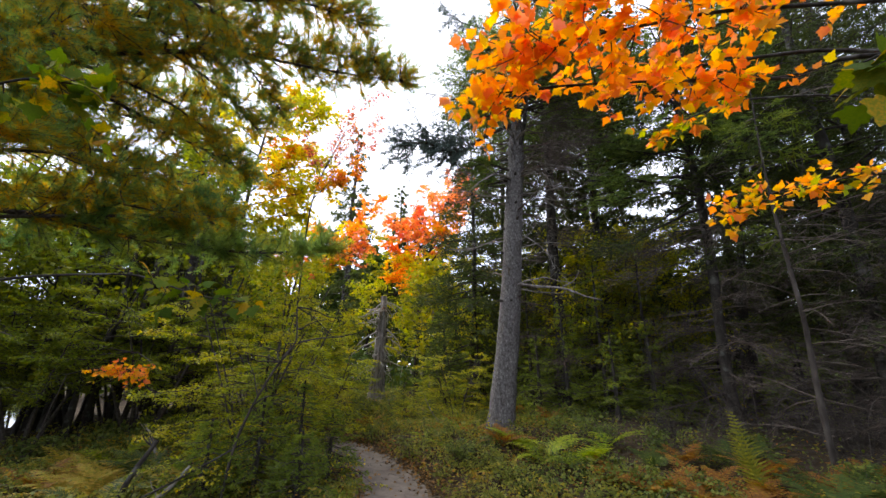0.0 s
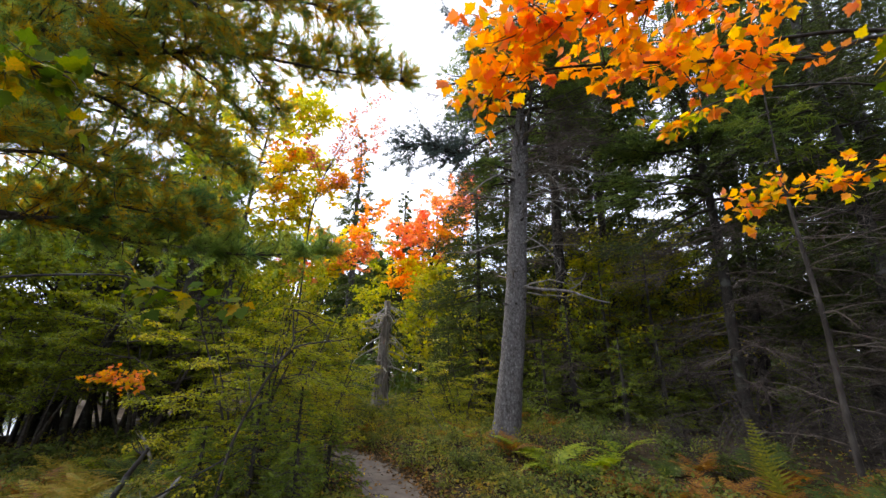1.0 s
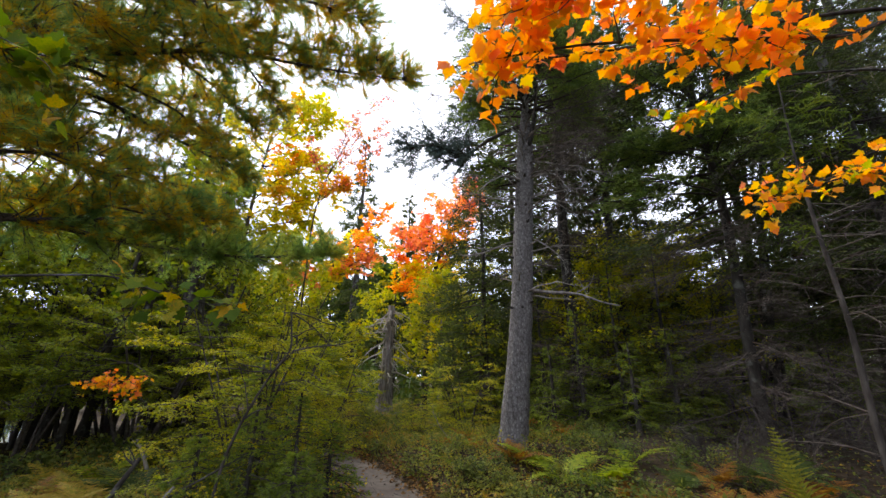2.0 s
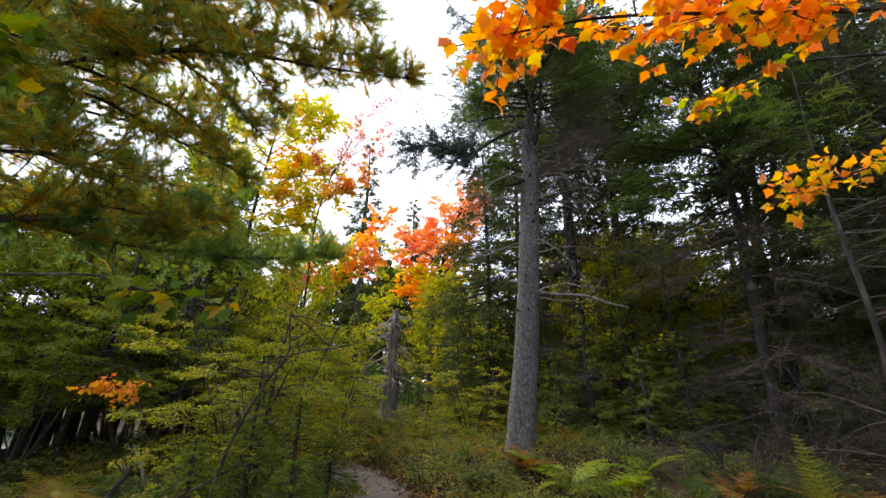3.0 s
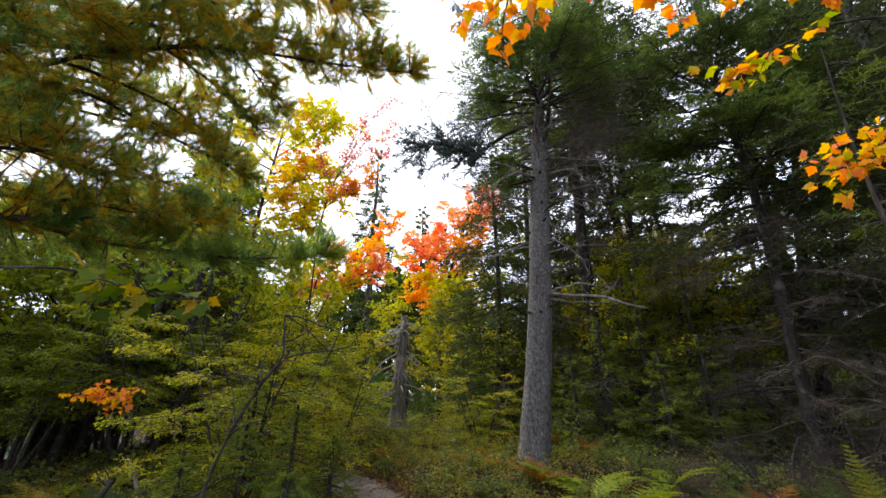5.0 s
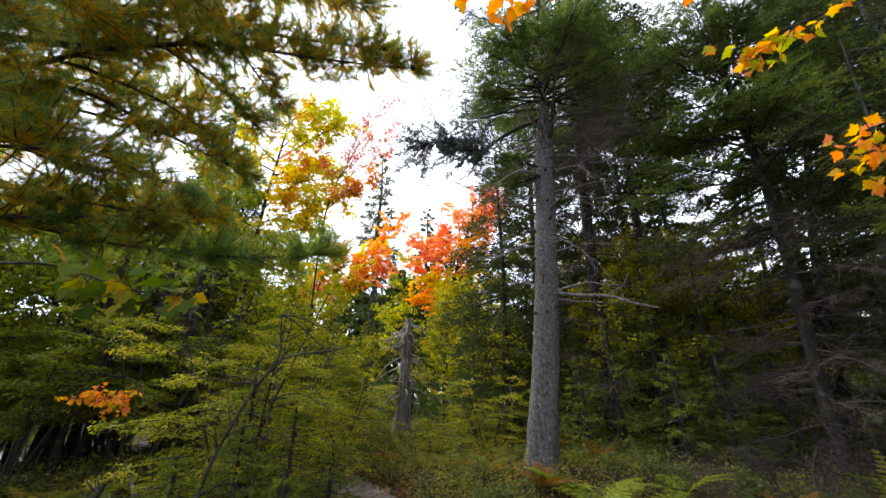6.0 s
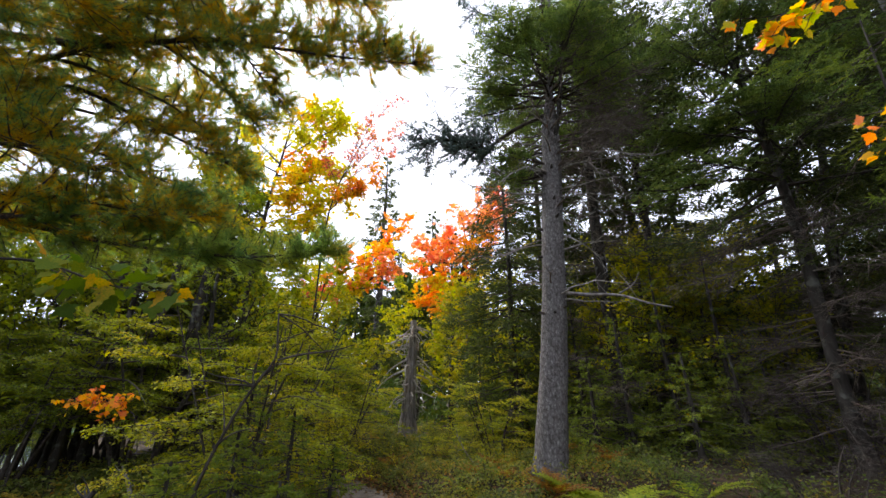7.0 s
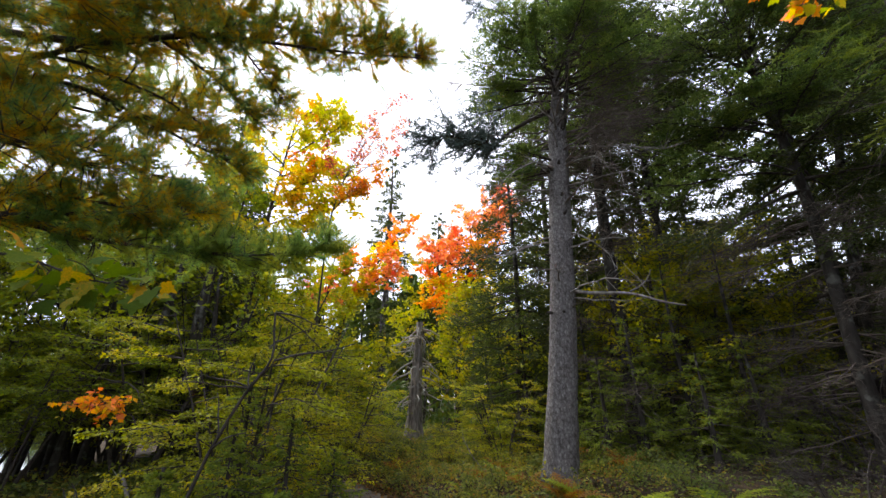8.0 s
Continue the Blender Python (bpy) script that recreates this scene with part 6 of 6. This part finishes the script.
# ---- low growth and litter ----
def undergrowth():
    G = "low bushes along the trail"
    lab = "low huckleberry bush with green, yellow and reddish leaves"
    a = shrub("low_bush", (0.1, 6.6, ground_at(0.1, 6.6)), 0.42, 7, lab, M_LOW, 0.045, 9, 2, 3, 0.9, 1.0, G, layer=0.6, simple=True)
    b = shrub("low_bush", (0.8, 5.4, ground_at(0.8, 5.4)), 0.37, 7, lab, M_LOW, 0.04, 9, 2, 3, 0.95, 1.2, G, layer=0.6, simple=True)
    c = shrub("low_bush", (-0.2, 7.4, ground_at(-0.2, 7.4)), 0.42, 7, "low bush with yellowing green leaves at the trail edge", M_LOW_WARM, 0.045, 9, 2, 3, 0.9, 1.0, G, layer=0.6, simple=True)
    pts = []
    tries = 0
    while len(pts) < 125 and tries < 4000:
        tries += 1
        x, y = rng.uniform(-6.5, 4.2), 3.6 + 7.4 * rng.random() ** 1.3
        if trail_gap(np.array([x]), np.array([y]))[0] < 0.78 or (x - 0.5) ** 2 + (y - 8) ** 2 < 0.2:
            continue
        if x < -2 and y < 5.5 and rng.random() < 0.6:
            continue
        if x > 2.3 and rng.random() < 0.75:
            continue
        if any((x - q[0]) ** 2 + (y - q[1]) ** 2 < 0.11 for q in pts):
            continue
        pts.append((x, y))
    for k, (x, y) in enumerate(pts):
        copy_thing(c if x < 1.2 + 0.6 * math.sin(3 * y) else a if k % 2 else b, pose(x, y, ground_at(x, y) - 0.02, 0, 0, rng.uniform(0, 360)) @ Matrix.Scale(rng.uniform(0.7, 1.25), 4))
    # bushes round the lakeside stems
    for k in range(26):
        x, y = rng.uniform(-7.6, -4.6), rng.uniform(6.2, 10.5)
        copy_thing(a if k % 3 else c, pose(x, y, ground_at(x, y) - 0.02, 0, 0, rng.uniform(0, 360)) @ Matrix.Scale(rng.uniform(1.2, 2.2), 4))
    # taller bushes on the far bank of the trail
    for k in range(64):
        x, y = rng.uniform(-6.4, 0.6), rng.uniform(10.2, 21)
        if trail_gap(np.array([x]), np.array([y]))[0] > 0.8:
            copy_thing(c, pose(x, y, ground_at(x, y) - 0.02, 0, 0, rng.uniform(0, 360)) @ Matrix.Scale(rng.uniform(1.2, 2.0), 4))
    # herbs and seedlings between the bushes
    n = 104000
    x, y = rng.uniform(-8, 7, n), np.where(rng.random(n) < 0.8, 3.0 + 11 * rng.random(n) ** 1.6, 3.4 - 12 * rng.random(n) ** 1.5)
    y = y + np.where(y < 4.6, rng.normal(size=n) * 0.9, 0)
    keep = (trail_gap(x, y) > 0.52) & ((x < 2.0) | (rng.random(n) < np.where((y < 8) & (x < 4.4), 0.28, 0.07)))
    x, y = x[keep], y[keep]
    patch = np.sin(x * 2.1 + y) * np.sin(y * 1.7 - x * 0.6)
    h = rng.uniform(0.03, 0.36, len(x)) * (0.75 + 0.45 * patch)
    P = np.stack([x, y, ground_z(x, y) + h], 1)
    t = thing("herb_layer", (0, 0, 0), "low green and yellowing herbs on the forest floor", "herbs", kind="stuff")
    warm = P[:, 0] < 1.2 + 0.6 * np.sin(3 * P[:, 1])
    for Q, mat in ((P[warm], M_LOW_WARM), (P[~warm], M_LOW)):
        geo = leaves(Q, rng.normal(size=Q.shape) * (1, 1, 0.5), unit(np.array([0, 0, 0.7]) + rng.normal(size=Q.shape) * 0.6), rng.uniform(0.025, 0.06, len(Q)), 0.6, simple=True)
        tagged(part("foliage", geo, mat, t), kind="stuff")
    # fallen twigs and needles under the spruces
    n = 5000
    x, y = rng.uniform(1.8, 9, n), rng.uniform(3.8, 10.5, n)
    P = np.stack([x, y, ground_z(x, y) + rng.uniform(0.01, 0.12, n)], 1)
    k = rng.integers(30, 88, 70)
    ex = TRAIL_LINE[k] + rng.normal(size=(70, 2)) * 0.3
    P[:70] = np.stack([ex[:, 0], ex[:, 1], ground_z(ex[:, 0], ex[:, 1]) + 0.025], 1)
    D = unit(rng.normal(size=(n, 3)) * (1, 1, 0.35))
    D[:70, 2] *= 0.1
    geo = sticks(P, P + D * rng.uniform(0.08, 0.5, (n, 1)), 0.003, 0.001)
    t = thing("twig_litter", (0, 0, 0), "fallen grey-brown spruce twigs on the ground", "twig litter", kind="stuff")
    tagged(part("twigwork", geo, M_TWIG, t), kind="stuff")
    # fallen leaves
    n = 26000
    x, y = rng.uniform(-8, 7, n), rng.uniform(-9, 13, n)
    keep = ((trail_gap(x, y) > 0.42) | (rng.random(n) < 0.3)) & ((x < 2.2) | (rng.random(n) < 0.1))
    x, y = x[keep], y[keep]
    P = np.stack([x, y, ground_z(x, y) + 0.03], 1)
    # a denser drift along both edges of the trail
    n = 7000
    k = rng.integers(4, 88, n)
    off = rng.choice([-1.0, 1.0], n) * np.abs(rng.normal(0.6, 0.16, n))
    tan = unit(np.gradient(TRAIL_LINE, axis=0))[k]
    ex = TRAIL_LINE[k] + np.stack([tan[:, 1], -tan[:, 0]], 1) * off[:, None] + tan * rng.uniform(-0.15, 0.15, (n, 1))
    P = np.concatenate([P, np.stack([ex[:, 0], ex[:, 1], ground_z(ex[:, 0], ex[:, 1]) + rng.uniform(0.02, 0.06, n)], 1)])
    A = rng.normal(size=P.shape) * (1, 1, 0.15)
    geo = leaves(P, A, unit(np.array([0, 0, 1.0]) + rng.normal(size=P.shape) * 0.25), rng.uniform(0.03, 0.075, len(P)), 0.75)
    t = thing("leaf_litter", (0, 0, 0), "fallen brown and orange leaves on the ground", "leaf litter", kind="stuff")
    tagged(part("leaves", geo, M_LITTER, t), kind="stuff")


reseed(114)
undergrowth()


def fallen_wood():
    def stick(name, pts, r, mat, label):
        pts = np.array(pts, float)
        at = pts[0].copy()
        t = thing(name, at, label, "fallen wood", "fallen wood")
        ax = bend(pts - at, 12)
        part("shaft", tube(ax, np.linspace(r, r * 0.55, 12), 8, 0.08), mat, t, smooth=True)
        for k in range(3):
            q = crooked(ax[rng.integers(3, 11)], rng.normal(size=3) + (0, 0, 0.5), rng.uniform(0.1, 0.3), 4, 0.2)
            part("twig", tube(q, np.linspace(r * 0.35, 0.003, 4), 4), mat, t)

    g = ground_at
    stick("fallen_branch", [(-3.6, 4.25, g(-3.6, 4.25) - 0.03), (-3.48, 4.3, 0.4), (-3.3, 4.35, 0.72)], 0.035, M_DARK_BARK, "dark broken branch standing out of the ferns")
    stick("fallen_branch", [(-3.7, 4.1, g(-3.7, 4.1) + 0.02), (-3.1, 4.3, 0.3), (-2.4, 4.6, 0.72)], 0.014, M_DARK_BARK, "long grey fallen branch")
    stick("fallen_branch", [(-3.3, 4.2, g(-3.3, 4.2) + 0.02), (-3.1, 4.35, 0.25), (-3.0, 4.5, 0.45)], 0.03, M_DEAD, "pale weathered broken branch")
    stick("fallen_branch", [(-4.6, 6.2, g(-4.6, 6.2) + 0.02), (-4.8, 6.2, 0.4), (-4.95, 6.2, 0.6)], 0.03, M_DEAD, "pale broken branch in the brush")
    stick("fallen_branch", [(-3.4, 16.6, g(-3.4, 16.6) + 0.1), (-3.1, 16.5, 0.3), (-2.8, 16.4, 0.05)], 0.06, M_DEAD, "grey fallen branch below the snag")
    stick("fallen_branch", [(-0.5, 9.0, g(-0.5, 9) + 0.02), (-0.8, 9.0, 0.5), (-1.0, 9.0, 0.85)], 0.012, M_DEAD, "thin pale dead stem")


reseed(115)
fallen_wood()
